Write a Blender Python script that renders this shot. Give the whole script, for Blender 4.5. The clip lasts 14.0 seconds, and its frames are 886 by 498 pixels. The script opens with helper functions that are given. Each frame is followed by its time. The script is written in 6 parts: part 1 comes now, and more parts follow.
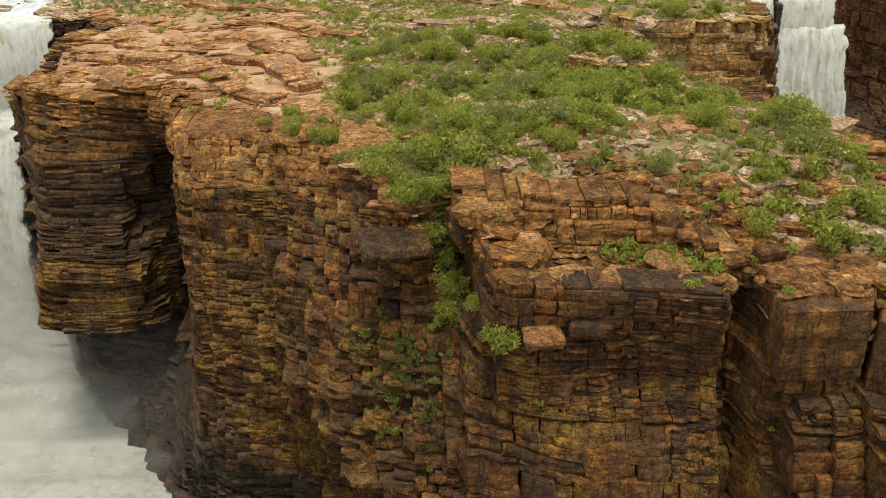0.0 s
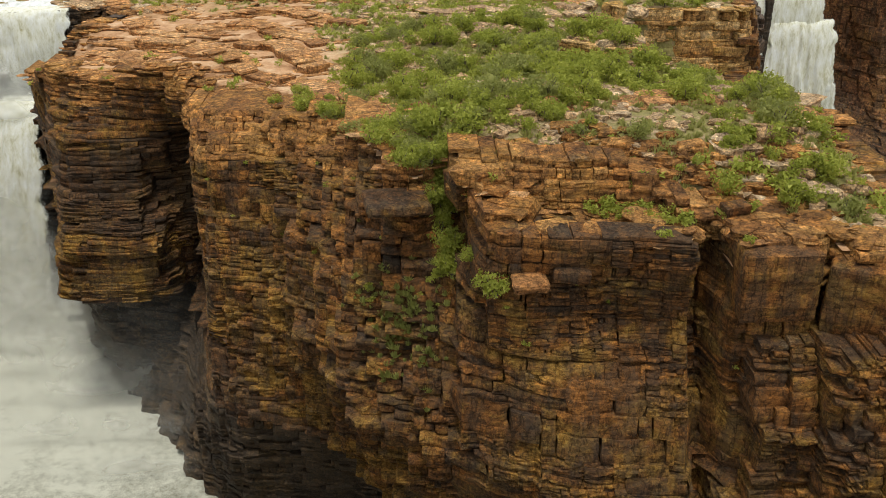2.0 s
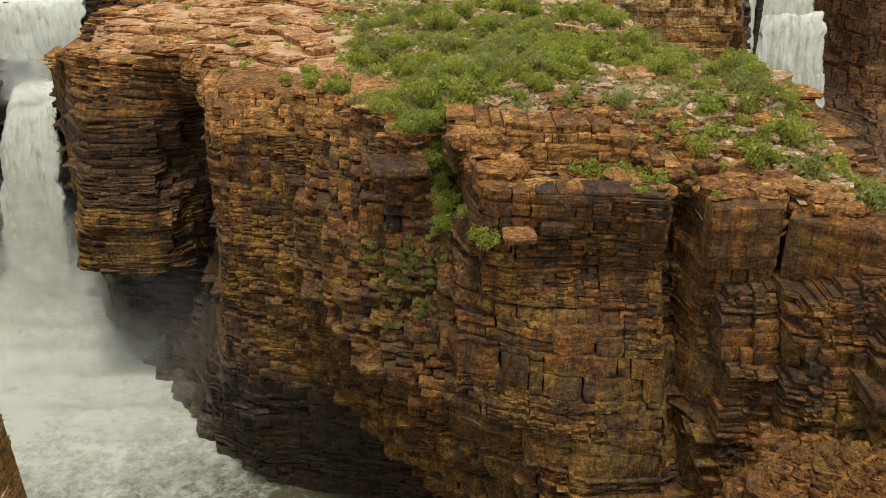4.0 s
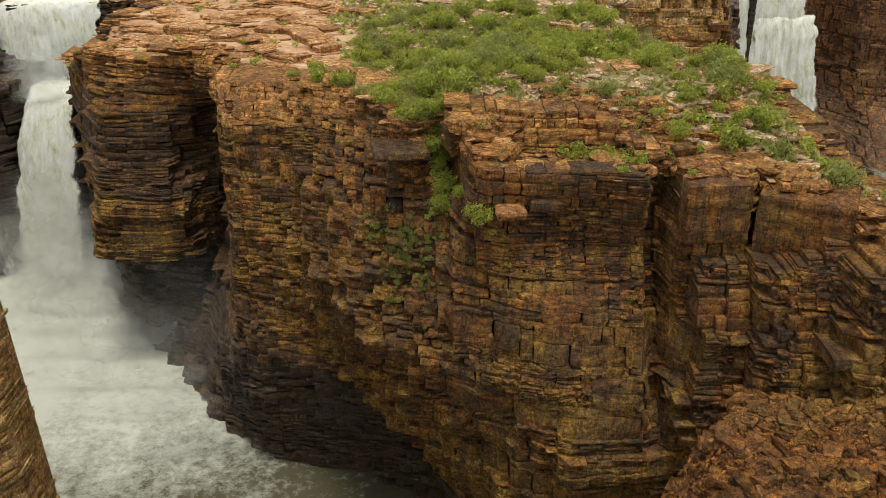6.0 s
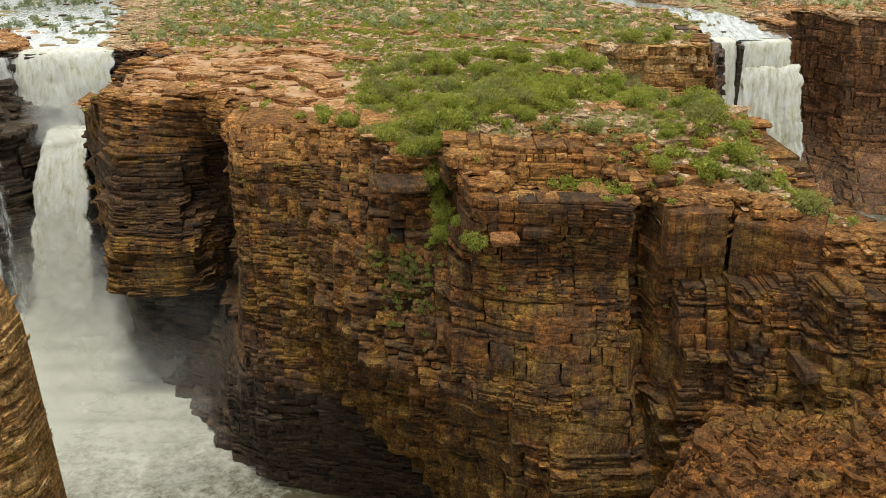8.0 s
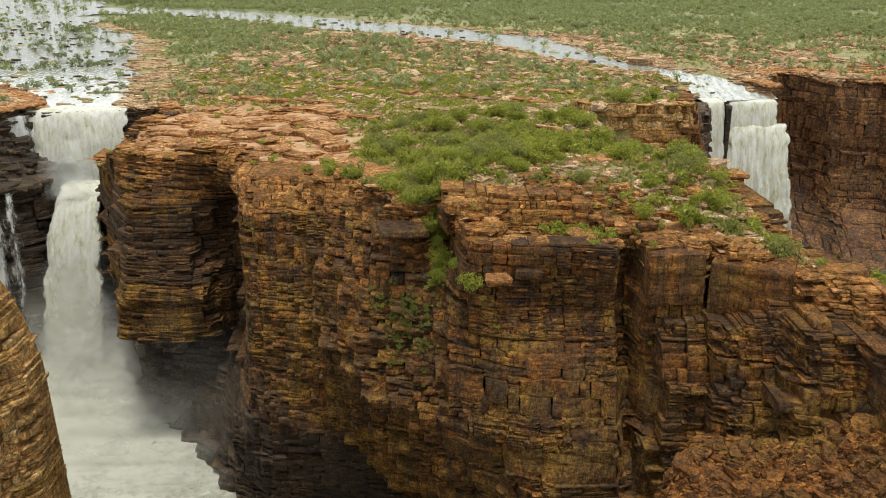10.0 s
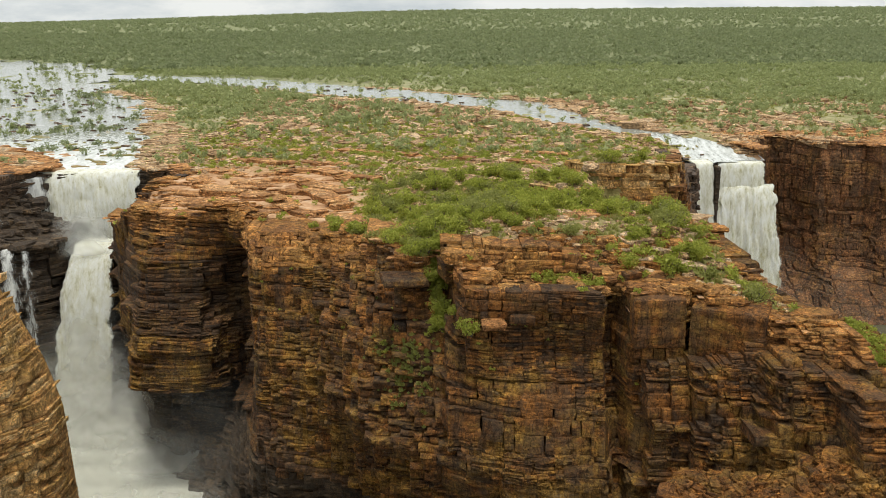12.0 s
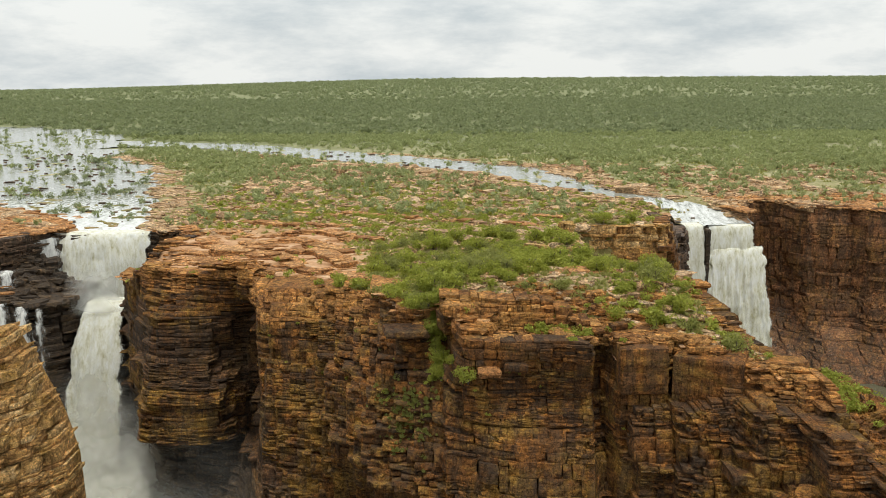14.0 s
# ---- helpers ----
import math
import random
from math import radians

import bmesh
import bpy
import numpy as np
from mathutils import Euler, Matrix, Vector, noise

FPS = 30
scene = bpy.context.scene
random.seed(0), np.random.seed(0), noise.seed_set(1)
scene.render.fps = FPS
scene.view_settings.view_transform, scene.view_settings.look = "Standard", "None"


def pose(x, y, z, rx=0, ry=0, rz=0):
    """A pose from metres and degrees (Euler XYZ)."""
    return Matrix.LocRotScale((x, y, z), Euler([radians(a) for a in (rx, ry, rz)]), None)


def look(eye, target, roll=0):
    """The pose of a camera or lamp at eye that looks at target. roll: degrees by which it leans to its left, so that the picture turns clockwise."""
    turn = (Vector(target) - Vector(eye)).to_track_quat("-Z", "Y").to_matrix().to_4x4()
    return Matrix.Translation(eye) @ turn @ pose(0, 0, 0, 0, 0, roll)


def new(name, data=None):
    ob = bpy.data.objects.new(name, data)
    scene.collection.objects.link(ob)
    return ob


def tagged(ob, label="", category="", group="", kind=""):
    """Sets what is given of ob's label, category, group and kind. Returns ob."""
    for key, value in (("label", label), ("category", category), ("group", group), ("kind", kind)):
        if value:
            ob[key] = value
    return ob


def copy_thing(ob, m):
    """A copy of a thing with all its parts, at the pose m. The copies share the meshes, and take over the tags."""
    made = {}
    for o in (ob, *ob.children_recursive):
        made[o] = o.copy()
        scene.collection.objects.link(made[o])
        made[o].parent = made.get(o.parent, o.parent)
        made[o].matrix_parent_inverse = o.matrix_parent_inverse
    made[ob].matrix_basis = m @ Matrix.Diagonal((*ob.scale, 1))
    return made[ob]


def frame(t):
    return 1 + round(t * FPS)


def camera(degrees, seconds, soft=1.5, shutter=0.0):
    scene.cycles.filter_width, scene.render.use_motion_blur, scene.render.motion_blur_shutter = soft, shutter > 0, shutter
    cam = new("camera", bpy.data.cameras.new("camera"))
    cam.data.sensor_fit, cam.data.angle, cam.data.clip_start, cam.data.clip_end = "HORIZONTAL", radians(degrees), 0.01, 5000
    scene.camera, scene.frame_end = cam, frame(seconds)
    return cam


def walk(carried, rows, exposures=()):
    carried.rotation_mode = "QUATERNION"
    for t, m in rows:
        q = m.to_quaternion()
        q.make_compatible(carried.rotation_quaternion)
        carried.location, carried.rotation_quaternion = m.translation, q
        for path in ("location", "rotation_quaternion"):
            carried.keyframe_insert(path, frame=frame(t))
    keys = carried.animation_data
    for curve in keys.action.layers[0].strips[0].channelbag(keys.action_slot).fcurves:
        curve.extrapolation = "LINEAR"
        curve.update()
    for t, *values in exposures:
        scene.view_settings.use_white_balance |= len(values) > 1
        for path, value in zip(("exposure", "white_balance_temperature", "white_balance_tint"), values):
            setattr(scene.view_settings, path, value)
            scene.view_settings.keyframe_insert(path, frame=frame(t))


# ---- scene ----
cam = camera(51.4, 14.0, soft=0.8)
PATH = [
    (0, (-0.479, -94.917, 136.064), (-0.418, -93.125, 135.177), -0.8),
    (0.5, (-0.416, -97.782, 136.047), (-0.357, -95.99, 135.16), -0.8),
    (1, (-0.32, -100.888, 135.942), (-0.263, -99.096, 135.055), -0.7),
    (1.5, (-0.352, -103.969, 135.974), (-0.295, -102.178, 135.086), -0.7),
    (2, (-0.289, -107.098, 135.707), (-0.233, -105.305, 134.822), -0.5),
    (2.5, (-0.261, -110.444, 135.528), (-0.206, -108.65, 134.644), -0.5),
    (3, (-0.159, -113.49, 135.4), (-0.106, -111.697, 134.516), -0.4),
    (3.5, (-0.026, -116.91, 135.403), (0.025, -115.117, 134.519), -0.4),
    (4, (0.0, -119.962, 135.541), (0.05, -118.17, 134.654), -0.4),
    (6.5, (0.705, -133.633, 135.746), (0.746, -131.825, 134.892), -0.4),
    (7, (0.588, -136.248, 135.996), (0.63, -134.428, 135.169), -0.4),
    (7.5, (0.671, -138.976, 136.159), (0.713, -137.142, 135.361), -0.4),
    (8, (0.621, -141.579, 136.344), (0.664, -139.733, 135.573), -0.4),
    (10.5, (0.681, -155.287, 137.302), (0.726, -153.384, 136.688), -0.3),
    (11, (0.65, -158.322, 137.556), (0.694, -156.409, 136.976), -0.4),
    (11.5, (0.549, -161.271, 137.856), (0.595, -159.348, 137.308), -0.4),
    (12, (0.597, -164.097, 138.039), (0.643, -162.165, 137.523), -0.4),
    (12.5, (0.554, -167.189, 138.208), (0.601, -165.248, 137.728), -0.4),
    (13, (0.429, -170.196, 138.422), (0.477, -168.248, 137.975), -0.4),
    (13.5, (0.459, -173.333, 138.543), (0.507, -171.377, 138.131), -0.3),
    (14, (0.478, -176.386, 138.788), (0.526, -174.423, 138.41), -0.3),
]
walk(cam, [(t, look(eye, target, roll)) for t, eye, target, roll in PATH])


# ---- light ----
SUN_EL, SUN_AZ = 80.0, 172.0
sky_world = bpy.data.worlds.new("sky")
scene.world = sky_world
sky_world.use_nodes = True
wn, wl = sky_world.node_tree.nodes, sky_world.node_tree.links
wn.clear()
w_out, w_bg, w_sky = wn.new("ShaderNodeOutputWorld"), wn.new("ShaderNodeBackground"), wn.new("ShaderNodeTexSky")
w_sky.sky_type, w_sky.sun_disc = "NISHITA", False
w_sky.sun_elevation, w_sky.sun_rotation = radians(SUN_EL), radians(SUN_AZ)
w_sky.air_density, w_sky.dust_density = 1.0, 3.0
w_co, w_map, w_n1, w_r1 = wn.new("ShaderNodeTexCoord"), wn.new("ShaderNodeMapping"), wn.new("ShaderNodeTexNoise"), wn.new("ShaderNodeValToRGB")
w_map.inputs["Scale"].default_value = (2.2, 2.2, 7.0)
w_n1.inputs["Scale"].default_value, w_n1.inputs["Detail"].default_value, w_n1.inputs["Roughness"].default_value = 2.6, 7.0, 0.62
w_r1.color_ramp.elements[0].position, w_r1.color_ramp.elements[0].color = 0.34, (5.5, 6.0, 6.2, 1)
w_r1.color_ramp.elements[1].position, w_r1.color_ramp.elements[1].color = 0.58, (8.3, 8.45, 8.2, 1)
w_mix = wn.new("ShaderNodeMix")
w_mix.data_type = "RGBA"
w_mix.inputs[0].default_value = 0.88
wl.new(w_co.outputs["Generated"], w_map.inputs["Vector"])
wl.new(w_map.outputs[0], w_n1.inputs["Vector"])
wl.new(w_n1.outputs["Fac"], w_r1.inputs["Fac"])
wl.new(w_sky.outputs[0], w_mix.inputs[6])
wl.new(w_r1.outputs[0], w_mix.inputs[7])
wl.new(w_mix.outputs[2], w_bg.inputs["Color"])
w_bg.inputs["Strength"].default_value = 0.117
wl.new(w_bg.outputs[0], w_out.inputs["Surface"])

sun = new("sun", bpy.data.lights.new("sun", "SUN"))
sun.data.energy, sun.data.angle, sun.data.color = 2.05, radians(14), (1.0, 0.97, 0.88)
sun_way = Vector((math.sin(radians(SUN_AZ)) * math.cos(radians(SUN_EL)), math.cos(radians(SUN_AZ)) * math.cos(radians(SUN_EL)), math.sin(radians(SUN_EL))))
sun.matrix_world = look(sun_way * 400, (0, 0, 0))


# ---- number helpers ----
def lattice(i, j, k, seed):
    n = (i * 374761393 + j * 668265263 + k * 1274126177 + seed * 362437919) & 0xFFFFFFFF
    n = ((n ^ (n >> 13)) * 1274126177) & 0xFFFFFFFF
    return ((n ^ (n >> 16)) & 0xFFFF) / 65535.0


def vnoise(x, y, z=0.0, seed=0):
    """Smooth value noise, 0 to 1, for arrays."""
    x, y, z = np.broadcast_arrays(np.asarray(x, float), np.asarray(y, float), np.asarray(z, float))
    i, j, k = (np.floor(v).astype(np.int64) for v in (x, y, z))
    u, v, w = x - i, y - j, z - k
    u, v, w = (a * a * (3 - 2 * a) for a in (u, v, w))
    out = 0.0
    for a in (0, 1):
        for b in (0, 1):
            for c in (0, 1):
                out = out + lattice(i + a, j + b, k + c, seed) * (u if a else 1 - u) * (v if b else 1 - v) * (w if c else 1 - w)
    return out


def fbm(x, y, z=0.0, seed=0, octaves=4):
    total, amp, size = 0.0, 0.5, 1.0
    for n in range(octaves):
        total = total + amp * vnoise(np.asarray(x) * size, np.asarray(y) * size, np.asarray(z) * size, seed + n)
        amp, size = amp * 0.5, size * 2.03
    return total / (1 - 0.5**octaves)


def smooth(a, b, x):
    t = np.clip((np.asarray(x, float) - a) / (b - a), 0, 1)
    return t * t * (3 - 2 * t)


def inside(poly, x, y):
    x, y = np.asarray(x, float), np.asarray(y, float)
    hit = np.zeros(x.shape, bool)
    for (x0, y0), (x1, y1) in zip(poly, poly[1:] + poly[:1]):
        if y0 != y1:
            hit ^= ((y0 > y) != (y1 > y)) & (x < (x1 - x0) * (y - y0) / (y1 - y0) + x0)
    return hit


def line_distance(line, x, y):
    """Distance to a line in plan, and how far along it the nearest place lies (0 to 1)."""
    best, along = np.full(np.shape(x), 1e9), np.zeros(np.shape(x))
    lens = [math.dist(a, b) for a, b in zip(line, line[1:])]
    run, total = 0.0, sum(lens)
    for (a, b), l in zip(zip(line, line[1:]), lens):
        t = np.clip(((x - a[0]) * (b[0] - a[0]) + (y - a[1]) * (b[1] - a[1])) / l**2, 0, 1)
        d = np.hypot(x - a[0] - t * (b[0] - a[0]), y - a[1] - t * (b[1] - a[1]))
        near = d < best
        best, along = np.where(near, d, best), np.where(near, (run + t * l) / total, along)
        run += l
    return best, along


def mesh_of(name, verts, faces, material, soft=False):
    """A mesh from arrays; faces: an array of quads or of triangles, or a list of such arrays."""
    me = bpy.data.meshes.new(name)
    groups = [np.asarray(f, np.int32) for f in (faces if isinstance(faces, list) else [faces]) if len(f)]
    verts = np.asarray(verts, np.float32)
    loops = np.concatenate([g.ravel() for g in groups])
    sizes = np.concatenate([np.full(len(g), g.shape[1], np.int32) for g in groups])
    me.vertices.add(len(verts))
    me.vertices.foreach_set("co", verts.ravel())
    me.loops.add(len(loops))
    me.loops.foreach_set("vertex_index", loops)
    me.polygons.add(len(sizes))
    me.polygons.foreach_set("loop_start", np.concatenate([[0], np.cumsum(sizes)[:-1]]).astype(np.int32))
    me.update(calc_edges=True)
    me.validate()
    me.polygons.foreach_set("use_smooth", np.full(len(me.polygons), soft))
    me.materials.append(material)
    return me


def put_part(name, me, parent, label="", kind=""):
    ob = new(name, me)
    ob.parent = parent
    return tagged(ob, label, "", "", kind)


# ---- materials ----
def material(name):
    m = bpy.data.materials.new(name)
    m.use_nodes = True
    return m, m.node_tree.nodes, m.node_tree.links, m.node_tree.nodes["Principled BSDF"]


def n_noise(nodes, links, co, scale, detail=4.0, rough=0.6, stretch=(1, 1, 1)):
    mp, nz = nodes.new("ShaderNodeMapping"), nodes.new("ShaderNodeTexNoise")
    mp.inputs["Scale"].default_value = stretch
    links.new(co, mp.inputs["Vector"])
    links.new(mp.outputs[0], nz.inputs["Vector"])
    nz.inputs["Scale"].default_value, nz.inputs["Detail"].default_value, nz.inputs["Roughness"].default_value = scale, detail, rough
    return nz.outputs["Fac"]


def n_ramp(nodes, links, fac, stops):
    r = nodes.new("ShaderNodeValToRGB")
    e = r.color_ramp.elements
    while len(e) < len(stops):
        e.new(0.5)
    for el, (pos, col) in zip(e, stops):
        el.position, el.color = pos, (*col, 1) if len(col) == 3 else col
    links.new(fac, r.inputs["Fac"])
    return r.outputs["Color"]


def n_mix(nodes, links, fac, a, b, blend="MIX"):
    m = nodes.new("ShaderNodeMix")
    m.data_type, m.blend_type = "RGBA", blend
    for sock, v in ((m.inputs[0], fac), (m.inputs[6], a), (m.inputs[7], b)):
        if isinstance(v, (int, float)):
            sock.default_value = v
        elif isinstance(v, tuple):
            sock.default_value = (*v, 1)
        else:
            links.new(v, sock)
    return m.outputs[2]


def n_math(nodes, links, op, a, b=0.0):
    m = nodes.new("ShaderNodeMath")
    m.operation = op
    for sock, v in zip(m.inputs, (a, b)):
        if isinstance(v, (int, float)):
            sock.default_value = v
        else:
            links.new(v, sock)
    return m.outputs[0]


def n_bump(nodes, links, height, strength, distance, bsdf):
    b = nodes.new("ShaderNodeBump")
    b.inputs["Strength"].default_value, b.inputs["Distance"].default_value = strength, distance
    links.new(height, b.inputs["Height"])
    links.new(b.outputs[0], bsdf.inputs["Normal"])


BLACK, WHITE = (0, 0, 0), (1, 1, 1)


def rock_material(name, dark, mid, light, varnish=0.5, lichen=0.75, pale=0.5, random_of="island", wet=0.0, crust=0.0):
    """Bedded sandstone: iron-stained tones by block, dark varnish, ochre lichen, pale fresh breaks."""
    m, nodes, links, bsdf = material(name)
    geo = nodes.new("ShaderNodeNewGeometry")
    co = geo.outputs["Position"]
    if random_of == "island":
        rnd = geo.outputs["Random Per Island"]
    else:
        rnd = nodes.new("ShaderNodeObjectInfo").outputs["Random"]
    beds = n_noise(nodes, links, co, 0.9, 7, 0.74, (0.3, 0.3, 1.4))
    grain = n_noise(nodes, links, co, 2.2, 8, 0.86)
    tone = n_noise(nodes, links, co, 0.33, 6, 0.7, (1, 1, 1.4))
    mix = n_math(nodes, links, "ADD", n_math(nodes, links, "ADD", n_math(nodes, links, "MULTIPLY", rnd, 0.25), 0.04), n_math(nodes, links, "ADD", n_math(nodes, links, "MULTIPLY", beds, 0.15), n_math(nodes, links, "MULTIPLY", tone, 0.50)))
    base = n_ramp(nodes, links, mix, [(0.33, dark), (0.52, mid), (0.76, light)])
    base = n_mix(nodes, links, 0.85, base, n_ramp(nodes, links, grain, [(0.32, (0.16, 0.15, 0.14)), (0.5, (1.0, 1.0, 1.0)), (0.68, (1.85, 1.75, 1.65))]), "MULTIPLY")
    cell, mq = nodes.new("ShaderNodeTexVoronoi"), nodes.new("ShaderNodeMapping")
    mq.inputs["Scale"].default_value = (0.6, 0.6, 1.1)
    warp = nodes.new("ShaderNodeVectorMath")
    warp.operation = "ADD"
    wob = nodes.new("ShaderNodeTexNoise")
    wob.inputs["Scale"].default_value = 0.8
    links.new(co, wob.inputs["Vector"])
    links.new(co, warp.inputs[0])
    links.new(wob.outputs["Color"], warp.inputs[1])
    links.new(warp.outputs[0], mq.inputs["Vector"])
    links.new(mq.outputs[0], cell.inputs["Vector"])
    cell.inputs["Scale"].default_value = 1.3
    sep = nodes.new("ShaderNodeSeparateColor")
    links.new(cell.outputs["Color"], sep.inputs[0])
    base = n_mix(nodes, links, 0.5, base, n_ramp(nodes, links, sep.outputs[0], [(0.0, (0.42, 0.42, 0.43)), (0.45, (0.95, 0.95, 0.95)), (0.85, (1.4, 1.38, 1.35)), (1.0, (1.9, 1.9, 1.8))]), "MULTIPLY")
    xyz = nodes.new("ShaderNodeSeparateXYZ")
    links.new(co, xyz.inputs[0])
    low = n_math(nodes, links, "MULTIPLY", n_math(nodes, links, "SUBTRACT", 74.0, xyz.outputs[2]), crust)
    och = n_ramp(nodes, links, n_math(nodes, links, "ADD", n_noise(nodes, links, co, 0.10, 7, 0.74, (1, 1, 1.6)), low), [(0.48, BLACK), (0.61, (lichen,) * 3)])
    base = n_mix(nodes, links, och, base, n_ramp(nodes, links, grain, [(0.3, (0.15, 0.078, 0.014)), (0.5, (0.36, 0.205, 0.042)), (0.7, (0.70, 0.49, 0.16))]))
    var = n_ramp(nodes, links, n_noise(nodes, links, co, 0.13, 7, 0.74, (2.2, 2.2, 0.38)), [(0.45, BLACK), (0.56, (1.2 * varnish,) * 3)])
    base = n_mix(nodes, links, var, base, (0.075, 0.056, 0.041))
    pl = n_ramp(nodes, links, n_math(nodes, links, "ADD", n_noise(nodes, links, co, 0.24, 6, 0.76, (1, 1, 2.6)), n_math(nodes, links, "MULTIPLY", low, 0.5)), [(0.63, BLACK), (0.72, (pale,) * 3)])
    base = n_mix(nodes, links, pl, base, (0.46, 0.36, 0.24))
    speck = n_ramp(nodes, links, n_noise(nodes, links, co, 3.4, 3, 0.7, (1, 1, 1.8)), [(0.66, BLACK), (0.72, (0.42 * lichen,) * 3)])
    base = n_mix(nodes, links, speck, base, (0.62, 0.46, 0.20))
    chips, mc = nodes.new("ShaderNodeTexVoronoi"), nodes.new("ShaderNodeMapping")
    mc.inputs["Scale"].default_value = (0.8, 0.8, 1.6)
    links.new(warp.outputs[0], mc.inputs["Vector"])
    links.new(mc.outputs[0], chips.inputs["Vector"])
    chips.inputs["Scale"].default_value = 1.6
    chip_tone = nodes.new("ShaderNodeSeparateColor")
    links.new(chips.outputs["Color"], chip_tone.inputs[0])
    base = n_mix(nodes, links, 0.45, base, n_ramp(nodes, links, chip_tone.outputs[1], [(0.0, (0.55, 0.52, 0.5)), (0.45, (0.95, 0.94, 0.92)), (0.8, (1.3, 1.22, 1.05)), (1.0, (1.9, 1.7, 1.25))]), "MULTIPLY")
    bsdf.inputs["Roughness"].default_value = 0.9 - 0.55 * wet
    bsdf.inputs["Specular IOR Level"].default_value = 0.2 + 0.3 * wet
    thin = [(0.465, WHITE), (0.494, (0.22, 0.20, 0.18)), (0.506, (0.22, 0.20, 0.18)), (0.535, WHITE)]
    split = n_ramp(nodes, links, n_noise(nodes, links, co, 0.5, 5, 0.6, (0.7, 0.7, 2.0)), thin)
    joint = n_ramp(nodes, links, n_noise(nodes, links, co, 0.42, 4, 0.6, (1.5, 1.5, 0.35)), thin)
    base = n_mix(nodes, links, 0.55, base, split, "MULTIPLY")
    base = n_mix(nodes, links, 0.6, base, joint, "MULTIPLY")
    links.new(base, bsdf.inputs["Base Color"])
    high = n_math(nodes, links, "ADD", n_math(nodes, links, "MULTIPLY", beds, 0.3), n_math(nodes, links, "ADD", grain, n_math(nodes, links, "MULTIPLY", split, 0.25)))
    n_bump(nodes, links, high, 0.9, 0.34, bsdf)
    return m


RUST = ((0.070, 0.045, 0.028), (0.218, 0.094, 0.027), (0.49, 0.225, 0.063))
ROCK = rock_material("rust_sandstone", *RUST, crust=0.0018)
ROCK_SINGLE = rock_material("rust_sandstone_block", *RUST, random_of="object", crust=0.0018)
ROCK_RED = rock_material("red_talus_rock", (0.095, 0.042, 0.014), (0.28, 0.118, 0.031), (0.52, 0.25, 0.075), varnish=0.3, lichen=0.6, pale=0.15)
ROCK_TOP = rock_material("bare_orange_rock", (0.29, 0.132, 0.05), (0.56, 0.29, 0.12), (0.75, 0.49, 0.26), varnish=0.12, lichen=0.15, pale=0.4)
ROCK_OCHRE = rock_material("ochre_sandstone", (0.33, 0.17, 0.06), (0.64, 0.39, 0.15), (0.86, 0.67, 0.39), varnish=0.12, lichen=0.8, pale=0.95)
ROCK_RIM = rock_material("rim_orange_rock", (0.19, 0.085, 0.030), (0.45, 0.210, 0.063), (0.70, 0.41, 0.155), varnish=0.25, lichen=0.35, pale=0.5)
RIM_SINGLE = rock_material("rim_orange_rock_block", (0.19, 0.085, 0.030), (0.45, 0.210, 0.063), (0.70, 0.41, 0.155), varnish=0.25, lichen=0.35, pale=0.5, random_of="object")
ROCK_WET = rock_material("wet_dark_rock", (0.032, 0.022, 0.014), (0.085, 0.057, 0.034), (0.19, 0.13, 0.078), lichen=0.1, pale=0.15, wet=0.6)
# Spray damp and the cliff's shade, both put into one colour.
ROCK_DAMP_SHADED = rock_material("damp_shaded_rock", (0.048, 0.026, 0.013), (0.145, 0.072, 0.031), (0.29, 0.16, 0.074), lichen=0.25, pale=0.3, wet=0.35)
ROCK_PALE = rock_material("pale_plateau_rock", (0.36, 0.22, 0.12), (0.60, 0.42, 0.25), (0.77, 0.63, 0.46), varnish=0.15, lichen=0.1, pale=0.5)
ROCK_RIVER = rock_material("river_rock", (0.06, 0.04, 0.028), (0.15, 0.095, 0.06), (0.34, 0.22, 0.14), varnish=0.5, lichen=0.1, pale=0.3, wet=0.3)
ROCK_FAR = rock_material("far_red_cliff", (0.13, 0.062, 0.030), (0.28, 0.132, 0.06), (0.42, 0.23, 0.115), varnish=0.5, lichen=0.3)
OCHRE_SINGLE = rock_material("ochre_sandstone_block", (0.33, 0.17, 0.06), (0.64, 0.39, 0.15), (0.86, 0.67, 0.39), varnish=0.12, lichen=0.8, pale=0.95, random_of="object")
FAR_SINGLE = rock_material("far_red_cliff_block", (0.13, 0.062, 0.030), (0.28, 0.132, 0.06), (0.42, 0.23, 0.115), varnish=0.5, lichen=0.3, random_of="object")


